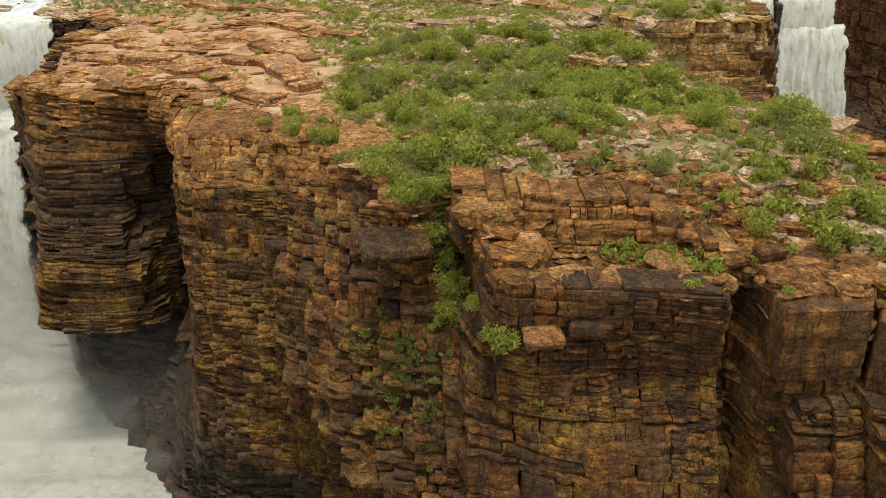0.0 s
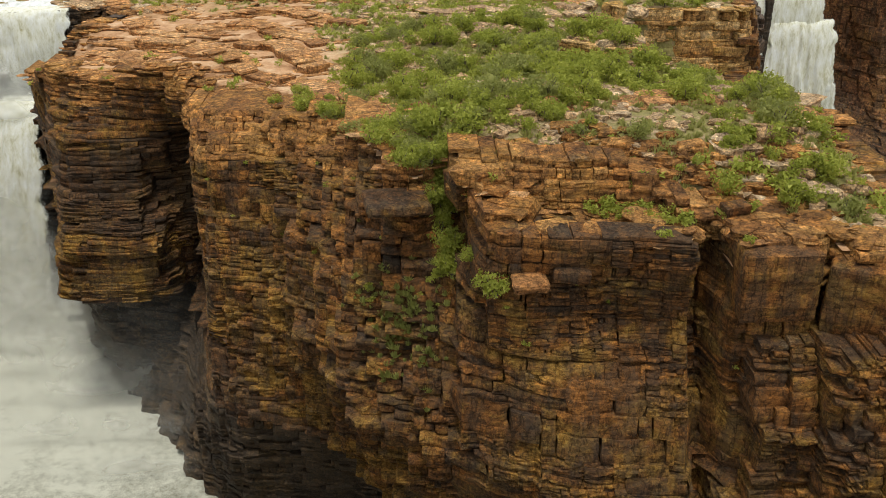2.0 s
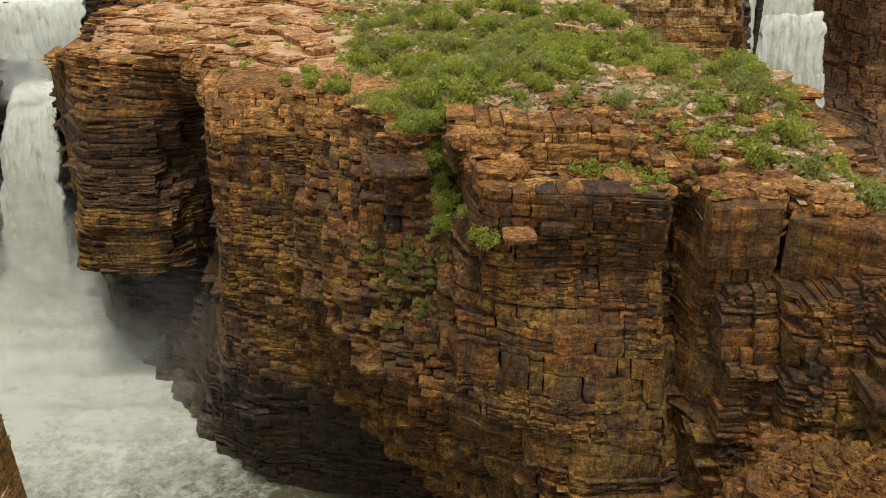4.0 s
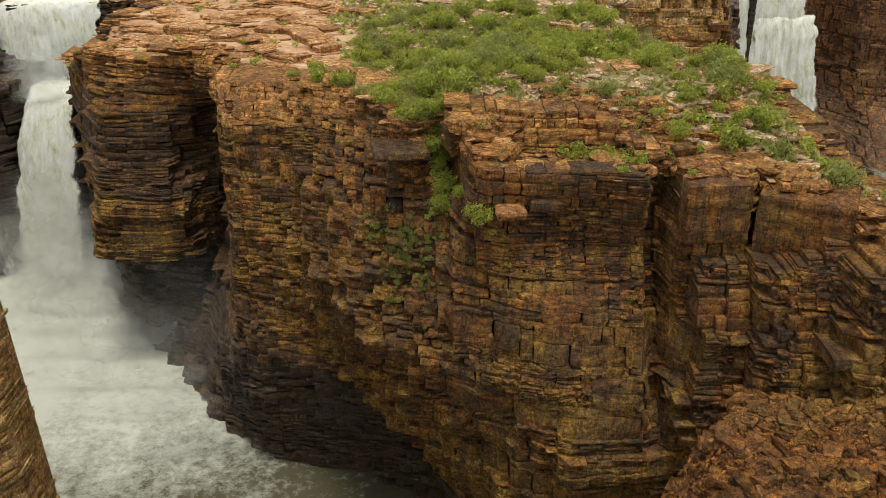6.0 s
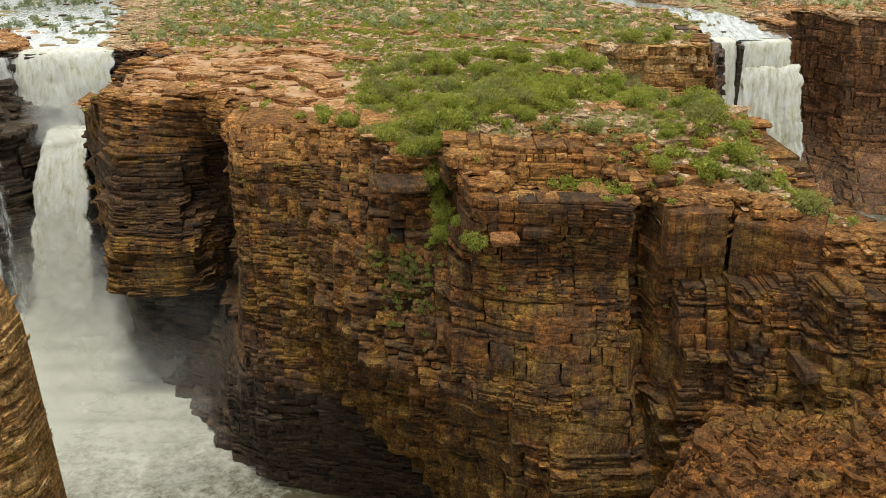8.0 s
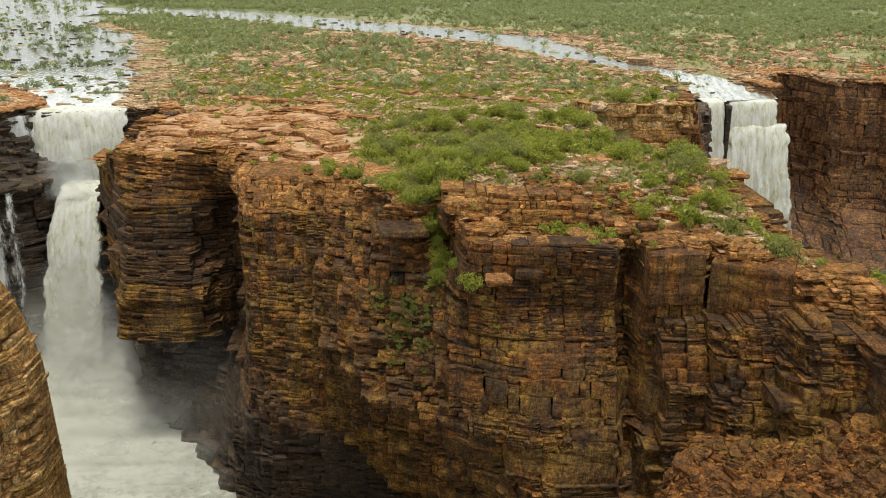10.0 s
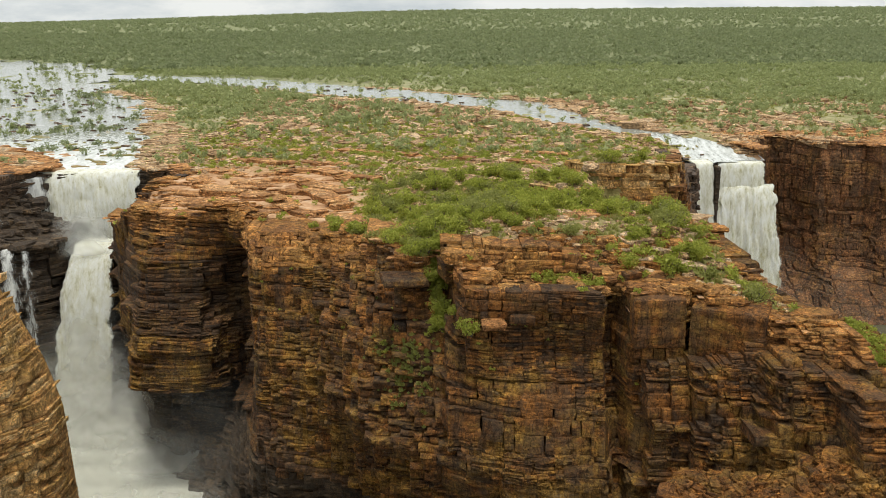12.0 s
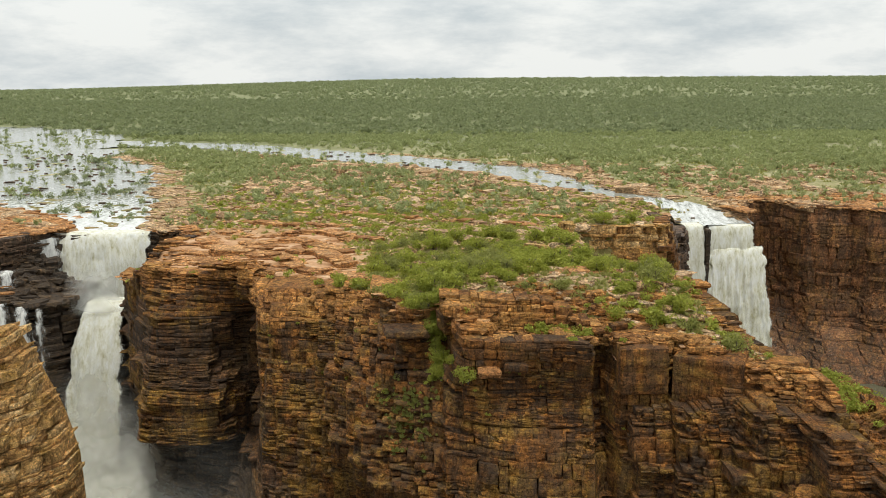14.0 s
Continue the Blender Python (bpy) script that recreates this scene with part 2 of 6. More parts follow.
def ground_material():
    """Bare red rock pavement near the falls, green spinifex ground and pale stone inland."""
    m, nodes, links, bsdf = material("plateau_ground")
    geo = nodes.new("ShaderNodeNewGeometry")
    co = geo.outputs["Position"]
    beds = n_noise(nodes, links, co, 0.5, 5, 0.65, (0.35, 0.35, 3.0))
    fine = n_noise(nodes, links, co, 1.7, 6, 0.7)
    big = n_noise(nodes, links, co, 0.03, 5, 0.6)
    red = n_ramp(nodes, links, beds, [(0.3, (0.32, 0.165, 0.08)), (0.5, (0.57, 0.335, 0.18)), (0.72, (0.73, 0.54, 0.36))])
    red = n_mix(nodes, links, 0.5, red, n_ramp(nodes, links, fine, [(0.3, (0.5, 0.48, 0.46)), (0.7, (1.2, 1.18, 1.15))]), "MULTIPLY")
    stone = n_ramp(nodes, links, fine, [(0.35, (0.22, 0.14, 0.078)), (0.55, (0.40, 0.29, 0.18)), (0.75, (0.56, 0.46, 0.33))])
    grass = n_ramp(nodes, links, n_noise(nodes, links, co, 0.9, 6, 0.75), [(0.3, (0.13, 0.12, 0.038)), (0.55, (0.26, 0.225, 0.085)), (0.8, (0.42, 0.35, 0.17))])
    cover = n_ramp(nodes, links, n_noise(nodes, links, co, 0.22, 7, 0.78), [(0.50, WHITE), (0.60, BLACK)])
    green = n_mix(nodes, links, cover, stone, grass)
    att, wild = nodes.new("ShaderNodeAttribute"), nodes.new("ShaderNodeAttribute")
    att.attribute_name, wild.attribute_name = "bare", "wild"
    green = n_mix(nodes, links, wild.outputs["Fac"], green, n_ramp(nodes, links, n_noise(nodes, links, co, 0.12, 8, 0.82), [(0.35, (0.20, 0.21, 0.09)), (0.47, (0.33, 0.33, 0.16)), (0.55, (0.46, 0.41, 0.25)), (0.64, (0.62, 0.52, 0.39))]))
    green = n_mix(nodes, links, 0.8, green, n_ramp(nodes, links, n_noise(nodes, links, co, 0.75, 6, 0.8), [(0.36, (0.5, 0.52, 0.45)), (0.5, (1.0, 1.0, 1.0)), (0.64, (1.28, 1.24, 1.2))]), "MULTIPLY")
    wood = nodes.new("ShaderNodeAttribute")
    wood.attribute_name = "wood"
    green = n_mix(nodes, links, wood.outputs["Fac"], green, n_ramp(nodes, links, n_noise(nodes, links, co, 0.05, 8, 0.8), [(0.35, (0.15, 0.17, 0.085)), (0.52, (0.23, 0.25, 0.125)), (0.68, (0.36, 0.36, 0.20))]))
    base = n_mix(nodes, links, att.outputs["Fac"], green, red)
    links.new(base, bsdf.inputs["Base Color"])
    bsdf.inputs["Roughness"].default_value = 0.92
    bsdf.inputs["Specular IOR Level"].default_value = 0.2
    n_bump(nodes, links, n_math(nodes, links, "ADD", beds, fine), 0.6, 0.4, bsdf)
    return m


GROUND = ground_material()


def leaf_material(name, dark, mid, light):
    m, nodes, links, bsdf = material(name)
    geo = nodes.new("ShaderNodeNewGeometry")
    big = n_noise(nodes, links, geo.outputs["Position"], 0.12, 5, 0.75)
    rnd = n_math(nodes, links, "ADD", n_math(nodes, links, "MULTIPLY", geo.outputs["Random Per Island"], 0.4), n_math(nodes, links, "MULTIPLY", big, 0.6))
    links.new(n_ramp(nodes, links, rnd, [(0.2, dark), (0.5, mid), (0.8, light)]), bsdf.inputs["Base Color"])
    bsdf.inputs["Roughness"].default_value = 0.7
    bsdf.inputs["Specular IOR Level"].default_value = 0.2
    tr, add = nodes.new("ShaderNodeBsdfTranslucent"), nodes.new("ShaderNodeMixShader")
    add.inputs[0].default_value = 0.42
    tr.inputs["Color"].default_value = (*[min(1, c * 1.6) for c in mid], 1)
    links.new(bsdf.outputs[0], add.inputs[1])
    links.new(tr.outputs[0], add.inputs[2])
    links.new(add.outputs[0], nodes["Material Output"].inputs["Surface"])
    return m


LEAF = leaf_material("shrub_leaf", (0.085, 0.10, 0.017), (0.285, 0.31, 0.052), (0.58, 0.57, 0.13))
LEAF_GREY = leaf_material("grey_green_leaf", (0.10, 0.112, 0.034), (0.24, 0.25, 0.068), (0.42, 0.41, 0.14))
LEAF_GRASS = leaf_material("spinifex_blade", (0.17, 0.17, 0.05), (0.32, 0.315, 0.10), (0.50, 0.46, 0.19))
LEAF_BANK = leaf_material("bank_leaf", (0.10, 0.12, 0.05), (0.29, 0.32, 0.14), (0.54, 0.55, 0.28))
# Greyed leaf tones: distance haze is put into the colour.
LEAF_FAR_HAZED = leaf_material("hazed_woodland_leaf", (0.10, 0.12, 0.062), (0.235, 0.265, 0.135), (0.40, 0.42, 0.24))


def bark_material():
    m, nodes, links, bsdf = material("bark")
    geo = nodes.new("ShaderNodeNewGeometry")
    links.new(n_ramp(nodes, links, n_noise(nodes, links, geo.outputs["Position"], 9, 4, 0.6, (1, 1, 0.3)), [(0.3, (0.06, 0.045, 0.035)), (0.7, (0.20, 0.16, 0.13))]), bsdf.inputs["Base Color"])
    bsdf.inputs["Roughness"].default_value = 0.95
    return m


BARK = bark_material()


def fall_material(name, tint, white, gaps=0.0):
    """Falling white water: long strands of foam over tea-coloured water."""
    m, nodes, links, bsdf = material(name)
    geo = nodes.new("ShaderNodeNewGeometry")
    co = geo.outputs["Position"]
    strands = n_noise(nodes, links, co, 0.7, 8, 0.8, (1.0, 1.0, 0.12))
    puffs = n_noise(nodes, links, co, 0.35, 6, 0.7, (1, 1, 0.5))
    both = n_math(nodes, links, "ADD", n_math(nodes, links, "MULTIPLY", strands, 0.6), n_math(nodes, links, "MULTIPLY", puffs, 0.4))
    links.new(n_ramp(nodes, links, both, [(0.37, tint), (0.48, white), (0.60, (0.82, 0.83, 0.79))]), bsdf.inputs["Base Color"])
    bsdf.inputs["Roughness"].default_value = 0.75
    bsdf.inputs["Specular IOR Level"].default_value = 0.2
    n_bump(nodes, links, both, 0.5, 0.8, bsdf)
    att, tr, mx = nodes.new("ShaderNodeAttribute"), nodes.new("ShaderNodeBsdfTransparent"), nodes.new("ShaderNodeMixShader")
    att.attribute_name = "body"
    fill = n_ramp(nodes, links, n_math(nodes, links, "ADD", n_math(nodes, links, "MULTIPLY", att.outputs["Fac"], 1.0 - gaps), both), [(0.52, BLACK), (0.72, WHITE)])
    links.new(fill, mx.inputs[0])
    links.new(tr.outputs[0], mx.inputs[1])
    links.new(bsdf.outputs[0], mx.inputs[2])
    links.new(mx.outputs[0], nodes["Material Output"].inputs["Surface"])
    return m


FALL = fall_material("falling_water", (0.42, 0.39, 0.22), (0.69, 0.68, 0.56))
FALL_THIN = fall_material("thin_falling_water", (0.30, 0.29, 0.26), (0.62, 0.62, 0.59), gaps=0.74)


def river_material():
    m, nodes, links, bsdf = material("river_water")
    geo = nodes.new("ShaderNodeNewGeometry")
    co = geo.outputs["Position"]
    rip = n_noise(nodes, links, co, 0.5, 8, 0.8, (1.0, 0.35, 1.0))
    att = nodes.new("ShaderNodeAttribute")
    att.attribute_name = "foam"
    foam = n_ramp(nodes, links, n_math(nodes, links, "ADD", rip, n_math(nodes, links, "MULTIPLY", att.outputs["Fac"], 0.24)), [(0.54, BLACK), (0.80, WHITE)])
    links.new(n_mix(nodes, links, foam, (0.30, 0.31, 0.27), (0.80, 0.82, 0.80)), bsdf.inputs["Base Color"])
    links.new(n_ramp(nodes, links, foam, [(0.0, (0.12, 0.12, 0.12)), (1.0, (0.7, 0.7, 0.7))]), bsdf.inputs["Roughness"])
    n_bump(nodes, links, rip, 0.35, 0.25, bsdf)
    return m


RIVER = river_material()


def pool_material():
    m, nodes, links, bsdf = material("churned_pool_water")
    geo = nodes.new("ShaderNodeNewGeometry")
    co = geo.outputs["Position"]
    warp = n_noise(nodes, links, co, 0.12, 6, 0.7)
    fine = n_noise(nodes, links, co, 0.38, 8, 0.84)
    att = nodes.new("ShaderNodeAttribute")
    att.attribute_name = "foam"
    val = n_math(nodes, links, "ADD", n_math(nodes, links, "ADD", n_math(nodes, links, "MULTIPLY", warp, 0.35), n_math(nodes, links, "MULTIPLY", fine, 0.65)), n_math(nodes, links, "MULTIPLY", att.outputs["Fac"], 0.32))
    foam = n_ramp(nodes, links, val, [(0.55, BLACK), (0.65, (0.45,) * 3), (0.80, WHITE)])
    links.new(n_mix(nodes, links, foam, (0.10, 0.09, 0.05), (0.66, 0.66, 0.56)), bsdf.inputs["Base Color"])
    bsdf.inputs["Roughness"].default_value = 0.6
    bsdf.inputs["Specular IOR Level"].default_value = 0.12
    n_bump(nodes, links, fine, 0.6, 0.6, bsdf)
    return m


POOL = pool_material()

# ---- the lie of the land ----
# One gorge cut into the plateau: the rim runs up the left bank, over the left fall, round the headland, over the right fall and away to the right.
RIM_LEFT = [(-130, -420), (-110, -150), (-98, -60), (-83, -22), (-80, 3), (-96, 22), (-122, 50), (-160, 100), (-166, 138), (-152, 162), (-142, 184)]
RIM_HEAD = [(-106, 186), (-89, 183), (-86, 171), (-99, 145), (-101, 131), (-90, 112), (-78, 97), (-64, 90), (-56, 85), (-48, 79.5), (-40, 74), (-31, 67),
            (-23, 58), (-15, 47), (-10, 34), (-6, 21), (-1, 10), (4, 12), (7, 4), (8, -5), (10, -8.5), (20, -10.5), (32.6, -13), (33.6, -5), (35.8, -5), (37.2, -14), (46, -15),
            (47, -10), (48, -15.6), (60, -22), (69, -26), (69, -13), (63, 0), (62, 16), (65, 38), (68, 64), (73, 90), (77, 104), (95, 150), (104, 190), (110, 226)]
RIM_RIGHT = [(152, 234), (152, 250), (160, 268), (170, 276), (178, 266), (184, 252), (196, 246), (203, 247), (208, 238), (222, 230), (229, 234), (236, 226), (262, 216), (300, 206), (360, 150), (420, 20), (460, -420)]
GORGE = RIM_LEFT + RIM_HEAD + RIM_RIGHT

SPOTS = [(-106, 182, 77), (-101, 134, 71), (-72, 100, 80), (-88, 164, 79), (-48, 86, 85), (-42, 77, 82), (-30, 67, 83), (-17, 73, 84), (-15, 46, 86), (-3, 12, 89),
         (9, 10, 92), (13, 20, 94.6), (34, 14, 95.2), (48, 12, 95), (33, -12, 90), (47, -13, 90), (62, -20, 87), (67, -14, 86), (60, 8, 91), (69, 60, 82), (20, -5, 88.6), (29, -8, 88.6), (14, -6, 88.4),
         (38, 50, 91), (62, 84, 78), (52, 89, 81), (46, 88, 85), (20, 95, 88), (0, 190, 81), (90, 150, 78), (110, 225, 73), (-142, 190, 77), (-30, 130, 82)]


STEP = [(5.5, 9.5), (8, 6), (15, 4), (22, 3), (28, 0.5), (32, -2), (38, -4), (46, -3)]


def height(x, y):
    """Height of the plateau at a place in plan."""
    x, y = np.asarray(x, float), np.asarray(y, float)
    near, weight = np.zeros(x.shape), np.zeros(x.shape)
    for px, py, pz in SPOTS:
        w = 1.0 / (((x - px) ** 2 + (y - py) ** 2) + 30.0) ** 2
        near, weight = near + w * pz, weight + w
    near = near / weight
    far = 79 + 4.0 * (fbm(x / 260, y / 260, seed=5) - 0.5) + 24.0 * smooth(700, 4600, np.hypot(x, y))
    far = far - 50 * smooth(400, -2400, x) * smooth(1200, 4600, y)
    far = np.where(x > 120, far - 2 * smooth(120, 160, x) * (1 - smooth(260, 420, y)), far)
    b = np.maximum(smooth(150, 280, y), np.maximum(smooth(110, 150, x), smooth(120, 150, -x)))
    z = near * (1 - b) + far * b
    z = z + 11.5 * smooth(20, 4, y) * smooth(-60, -76, x)
    # the low block of rock near the right fall
    blk = smooth(0, 3, x - 45) * smooth(0, 3, 82 - x) * smooth(0, 2, y - 96) * (1 - smooth(110, 150, y))
    z = np.maximum(z, z + blk * (93 - z))
    z = np.maximum(z, z + (91.8 - z) * inside([(31, 75), (37, 69), (43, 66), (45, 70), (44, 80), (34, 84)], x, y))
    z = z + 1.6 * (fbm(x / 9, y / 9, seed=11) - 0.5) * (1 - smooth(300, 900, y))
    return z


def terraced(x, y, z):
    """Bare rock breaks into low flat beds."""
    step = 1.2
    k = z / step + 1.2 * fbm(x / 14, y / 14, seed=21)
    f = k - np.floor(k)
    return z + step * (smooth(0.86, 1.0, f) - f) * 0.9


RIVER_LEFT = [(-124, 170), (-126, 200), (-150, 250), (-195, 320), (-300, 470), (-450, 640), (-800, 900)]
RIVER_RIGHT = [(135, 226), (131, 246), (119, 264), (100, 284), (76, 318), (56, 385), (10, 425), (-60, 490), (-150, 575), (-300, 640)]


def river_depth(x, y):
    """How far inside a river bed a place is, in metres (negative: outside)."""
    dl, al = line_distance(RIVER_LEFT, x, y)
    dr, ar = line_distance(RIVER_RIGHT, x, y)
    wob = (fbm(x / 30, y / 30, seed=31) - 0.5)
    left = 15 + 16 * smooth(0.02, 0.1, al) + 40 * smooth(0.08, 0.25, al) + 110 * smooth(0.25, 0.6, al) + (8 + 60 * smooth(0.08, 0.3, al)) * wob - dl
    right = 15 - 4 * smooth(0, 0.07, ar) + 10 * smooth(0.1, 0.3, ar) + 8 * wob - dr
    return np.maximum(left, right)


def river_level(x, y):
    return 77.2 + np.minimum(3.0, 0.010 * np.clip(y - 190, 0, 1e4)) - 2.0 * smooth(40, 100, x) * (1 - smooth(250, 330, y)) - 5.4 * smooth(60, 100, x) * (1 - smooth(228, 268, y))


def spread(fine_from, fine_to, step, low, high, grow):
    vals = list(np.arange(fine_from, fine_to, step))
    for end, sign in ((low, -1), (high, 1)):
        d, v = step, vals[0] if sign < 0 else vals[-1]
        while sign * (end - v) > 0:
            d = min(d * grow, 130)
            v += sign * d
            vals.append(v)
        vals.sort()
    return np.array(vals)


def bareness(x, y):
    """1 on naked red rock, 0 under spinifex."""
    n = fbm(x / 18, y / 18, seed=41)
    left = smooth(-2, -22, x + 0.15 * (y - 60) + 26 * (n - 0.5)) * smooth(215, 160, y + 30 * (n - 0.5))
    d, _ = line_distance(RIM_HEAD, x, y)
    edge = smooth(7, 2, d + 6 * (n - 0.5))
    right = smooth(140, 150, x) * smooth(310, 275, y + 30 * n)
    lb = smooth(-138, -144, x) * smooth(250, 215, y)
    front = smooth(5, 8, x) * smooth(47, 43, x) * smooth(2.0, 0.0, y - np.interp(x, *np.array(STEP, float).T) - 4 * (n - 0.5))
    return np.clip(np.maximum.reduce([left, edge, right, lb, front]), 0, 1)


# The headland's front, level by level: where its face stands in plan.
FACE_LEVELS = [
    (0, [(-104, 142), (-92, 118), (-84, 102), (-70, 85), (-60, 71), (-53, 58), (-41, 46), (-28, 38.5), (-13, 35), (0, 26), (10, 14), (18, 3), (26, -8), (34, -14), (42, -16), (76, -36)]),
    (20, [(-104, 142), (-91, 118), (-84, 104), (-70, 95), (-60, 89), (-54, 80), (-48, 54), (-41, 44), (-34.5, 36.5), (-27, 36), (-17, 31), (-10, 28), (0, 20), (8, 8), (15, -4), (22, -14), (34, -18), (42, -20), (76, -40)]),
    (29, [(-104, 140), (-91, 116), (-85.5, 101), (-78, 98), (-66, 97), (-57, 98), (-52, 93), (-45, 56), (-41, 43), (-33, 35), (-27, 35), (-17, 29), (-12, 25), (-6, 15), (0, 7), (8, -4), (14, -11), (22, -19), (34, -20), (42, -20), (76, -42)]),
    (31.5, [(-104, 140), (-90, 112), (-84.5, 84), (-78, 81), (-66, 79), (-58, 82), (-53, 96), (-48, 92), (-44, 56), (-40, 43), (-33, 35), (-27, 35), (-17, 28), (-12, 22), (-6, 12), (0, 3), (8, -5), (14, -13), (22, -21), (34, -20), (42, -20), (76, -42)]),
    (44, [(-104, 140), (-89, 110), (-83, 88), (-80, 81.5), (-70, 80.5), (-58.5, 81), (-56.5, 88), (-52, 93), (-48, 93), (-43, 58), (-40, 45), (-31, 39), (-26, 37), (-20, 29), (-14, 19), (-8, 9), (-5, 4), (3, -6), (12, -11), (22, -22), (34, -21), (42, -20), (76, -44)]),
    (56, [(-104, 140), (-93, 119), (-87, 106), (-81, 91), (-78, 87), (-70, 86), (-62, 86.5), (-60.5, 92), (-54, 95), (-49, 97), (-46, 88), (-42, 56), (-39, 46), (-29, 42), (-24, 37), (-18, 24), (-12, 5), (-9, 0), (-1, -7), (9, -12), (20, -18), (34, -20), (34.8, -12), (36.4, -12), (37.5, -18), (44, -20), (54, -26), (76, -46)]),
    (68, [(-104, 140), (-95, 123), (-88, 108), (-81, 94), (-77, 88), (-62, 87), (-56, 89), (-53, 95), (-49, 96), (-46.5, 88), (-43.5, 60), (-41, 53), (-31, 48.5), (-25, 43), (-18, 27), (-12, 12), (-8, 6), (-1, 3), (5, -6), (9, -10), (20, -14.5), (33, -15), (34, -6), (35.8, -6), (37.5, -16), (44, -19), (51, -25), (60, -29), (76, -46)]),
    (77, [(-104, 140), (-92, 117), (-84, 104), (-72, 95), (-60, 89), (-53, 85), (-47, 74), (-42, 58), (-37, 51), (-30, 51), (-22, 44), (-14, 28), (-9, 16), (-6, 11), (0, 7.5), (5, 2), (7, -6), (12, -9), (27, -8.6), (32.6, -11), (33.6, -3), (35.8, -3), (37, -14), (46, -16), (47, -9), (48, -17), (53, -20), (60, -27), (76, -44)]),
    (82, [(-104, 140), (-92, 116), (-78, 99), (-60, 91), (-54, 85), (-48, 77), (-43, 67), (-37, 58), (-30, 59), (-23, 50), (-15, 37), (-10, 24), (-6, 15), (0, 8), (2.4, 14), (5.6, 13), (7, -4), (9, -8), (20, -9), (32.6, -11.5), (33.6, -3), (35.8, -3), (37, -13.5), (46, -15), (47, -9), (48, -16), (53, -18), (58, -23.5), (62, -28), (76, -42)]),
    (87, [(-104, 138), (-90, 112), (-78, 97), (-64, 90), (-48, 79.5), (-40, 74), (-31, 67), (-23, 58), (-15, 47), (-10, 34), (-6, 20), (-1, 10), (2.4, 14), (5.6, 13), (7, 2), (8, -5), (10, -8.5), (20, -10), (32.6, -12.6), (33.6, -4), (35.8, -4), (37.2, -13.6), (46, -15), (47, -9), (48, -15.6), (60, -22), (69, -27), (76, -34)]),
]
FACE_FROM, FACE_TO = -101.0, 69.0
FACE_Z = np.array([z for z, _ in FACE_LEVELS], float)


def face_plain(x, z):
    """How far back (y) the headland's face stands at x and height z."""
    x, z = np.broadcast_arrays(np.asarray(x, float), np.asarray(z, float))
    cols = np.stack([np.interp(x, *np.array(line, float).T) for _, line in FACE_LEVELS], 0)
    j = np.clip(np.searchsorted(FACE_Z, z, side="right") - 1, 0, len(FACE_Z) - 2)
    t = np.clip((z - FACE_Z[j]) / (FACE_Z[j + 1] - FACE_Z[j]), 0, 1)
    a, b = np.take_along_axis(cols, j[None], 0)[0], np.take_along_axis(cols, (j + 1)[None], 0)[0]
    return a + t * (b - a)


def build_ground():
    xs, ys = spread(-150, 100, 0.75, -3600, 3600, 1.07), spread(-30, 240, 0.75, -420, 4640, 1.055)
    x, y = np.meshgrid(xs, ys)
    z = height(x, y)
    bare = bareness(x, y)
    z = z * (1 - bare) + terraced(x, y, z) * bare
    brink, _ = line_distance(RIM_HEAD[5:32], x, y)
    z = z - 0.9 * smooth(6.5, 3.5, brink) - 3.0 * smooth(8, 11, x) * smooth(46, 40, x) * smooth(2.5, -1.0, y - np.interp(x, *np.array(STEP, float).T)) * smooth(-16, -12, y)
    dep = river_depth(x, y)
    z = np.where(dep > -6, np.minimum(z, river_level(x, y) + np.clip(-dep, -6, 6) * 0.3 + 0.2 * (fbm(x / 5, y / 5, seed=51) - 0.5)), z)
    # rocks that break the surface of the rivers
    rk = fbm(x / 7, y / 5, seed=61)
    z = np.where((dep > 1) & (rk > 0.69), river_level(x, y) + np.minimum((rk - 0.69) * 12, 0.5), z)
    ny, nx = x.shape
    idx = np.arange(nx * ny).reshape(ny, nx)
    quads = np.stack([idx[:-1, :-1], idx[:-1, 1:], idx[1:, 1:], idx[1:, :-1]], -1).reshape(-1, 4)
    cx, cy = x.ravel()[quads].mean(1), y.ravel()[quads].mean(1)
    over_face = (cx > FACE_FROM) & (cx < FACE_TO) & (cy < np.maximum(face_plain(cx, 84.0), np.where((cx > 4) & (cx < 11), face_plain(cx - 1.6, 84.0), -99)) + 1.2) & (cy > -60)
    quads = quads[~inside(GORGE, cx, cy) & ~over_face]
    used = np.unique(quads)
    remap = np.zeros(nx * ny, int)
    remap[used] = np.arange(len(used))
    v = np.stack([x.ravel(), y.ravel(), z.ravel()], 1)[used]
    me = mesh_of("ground", v, remap[quads], GROUND, soft=False)
    me.attributes.new("bare", "FLOAT", "POINT").data.foreach_set("value", bare.ravel()[used].astype(np.float32))
    wild = 0.9 * smooth(200, 380, y + 60 * (fbm(x / 50, y / 50, seed=46) - 0.5))
    me.attributes.new("wild", "FLOAT", "POINT").data.foreach_set("value", wild.ravel()[used].astype(np.float32))
    wood = 0.9 * smooth(420, 640, y + 90 * (fbm(x / 70, y / 70, seed=47) - 0.5))
    me.attributes.new("wood", "FLOAT", "POINT").data.foreach_set("value", wood.ravel()[used].astype(np.float32))
    return tagged(new("ground", me), "plateau of red sandstone, spinifex and pale stones", "ground", kind="structure")


ground = build_ground()


# ---- cliffs ----
def resampled(line, rounds=1):
    p = [Vector(a) for a in line]
    for _ in range(rounds):
        q = [p[0]]
        for a, b in zip(p, p[1:]):
            q += [a.lerp(b, 0.2), a.lerp(b, 0.8)]
        p = q + [p[-1]]
    return np.array([(v.x, v.y) for v in p])


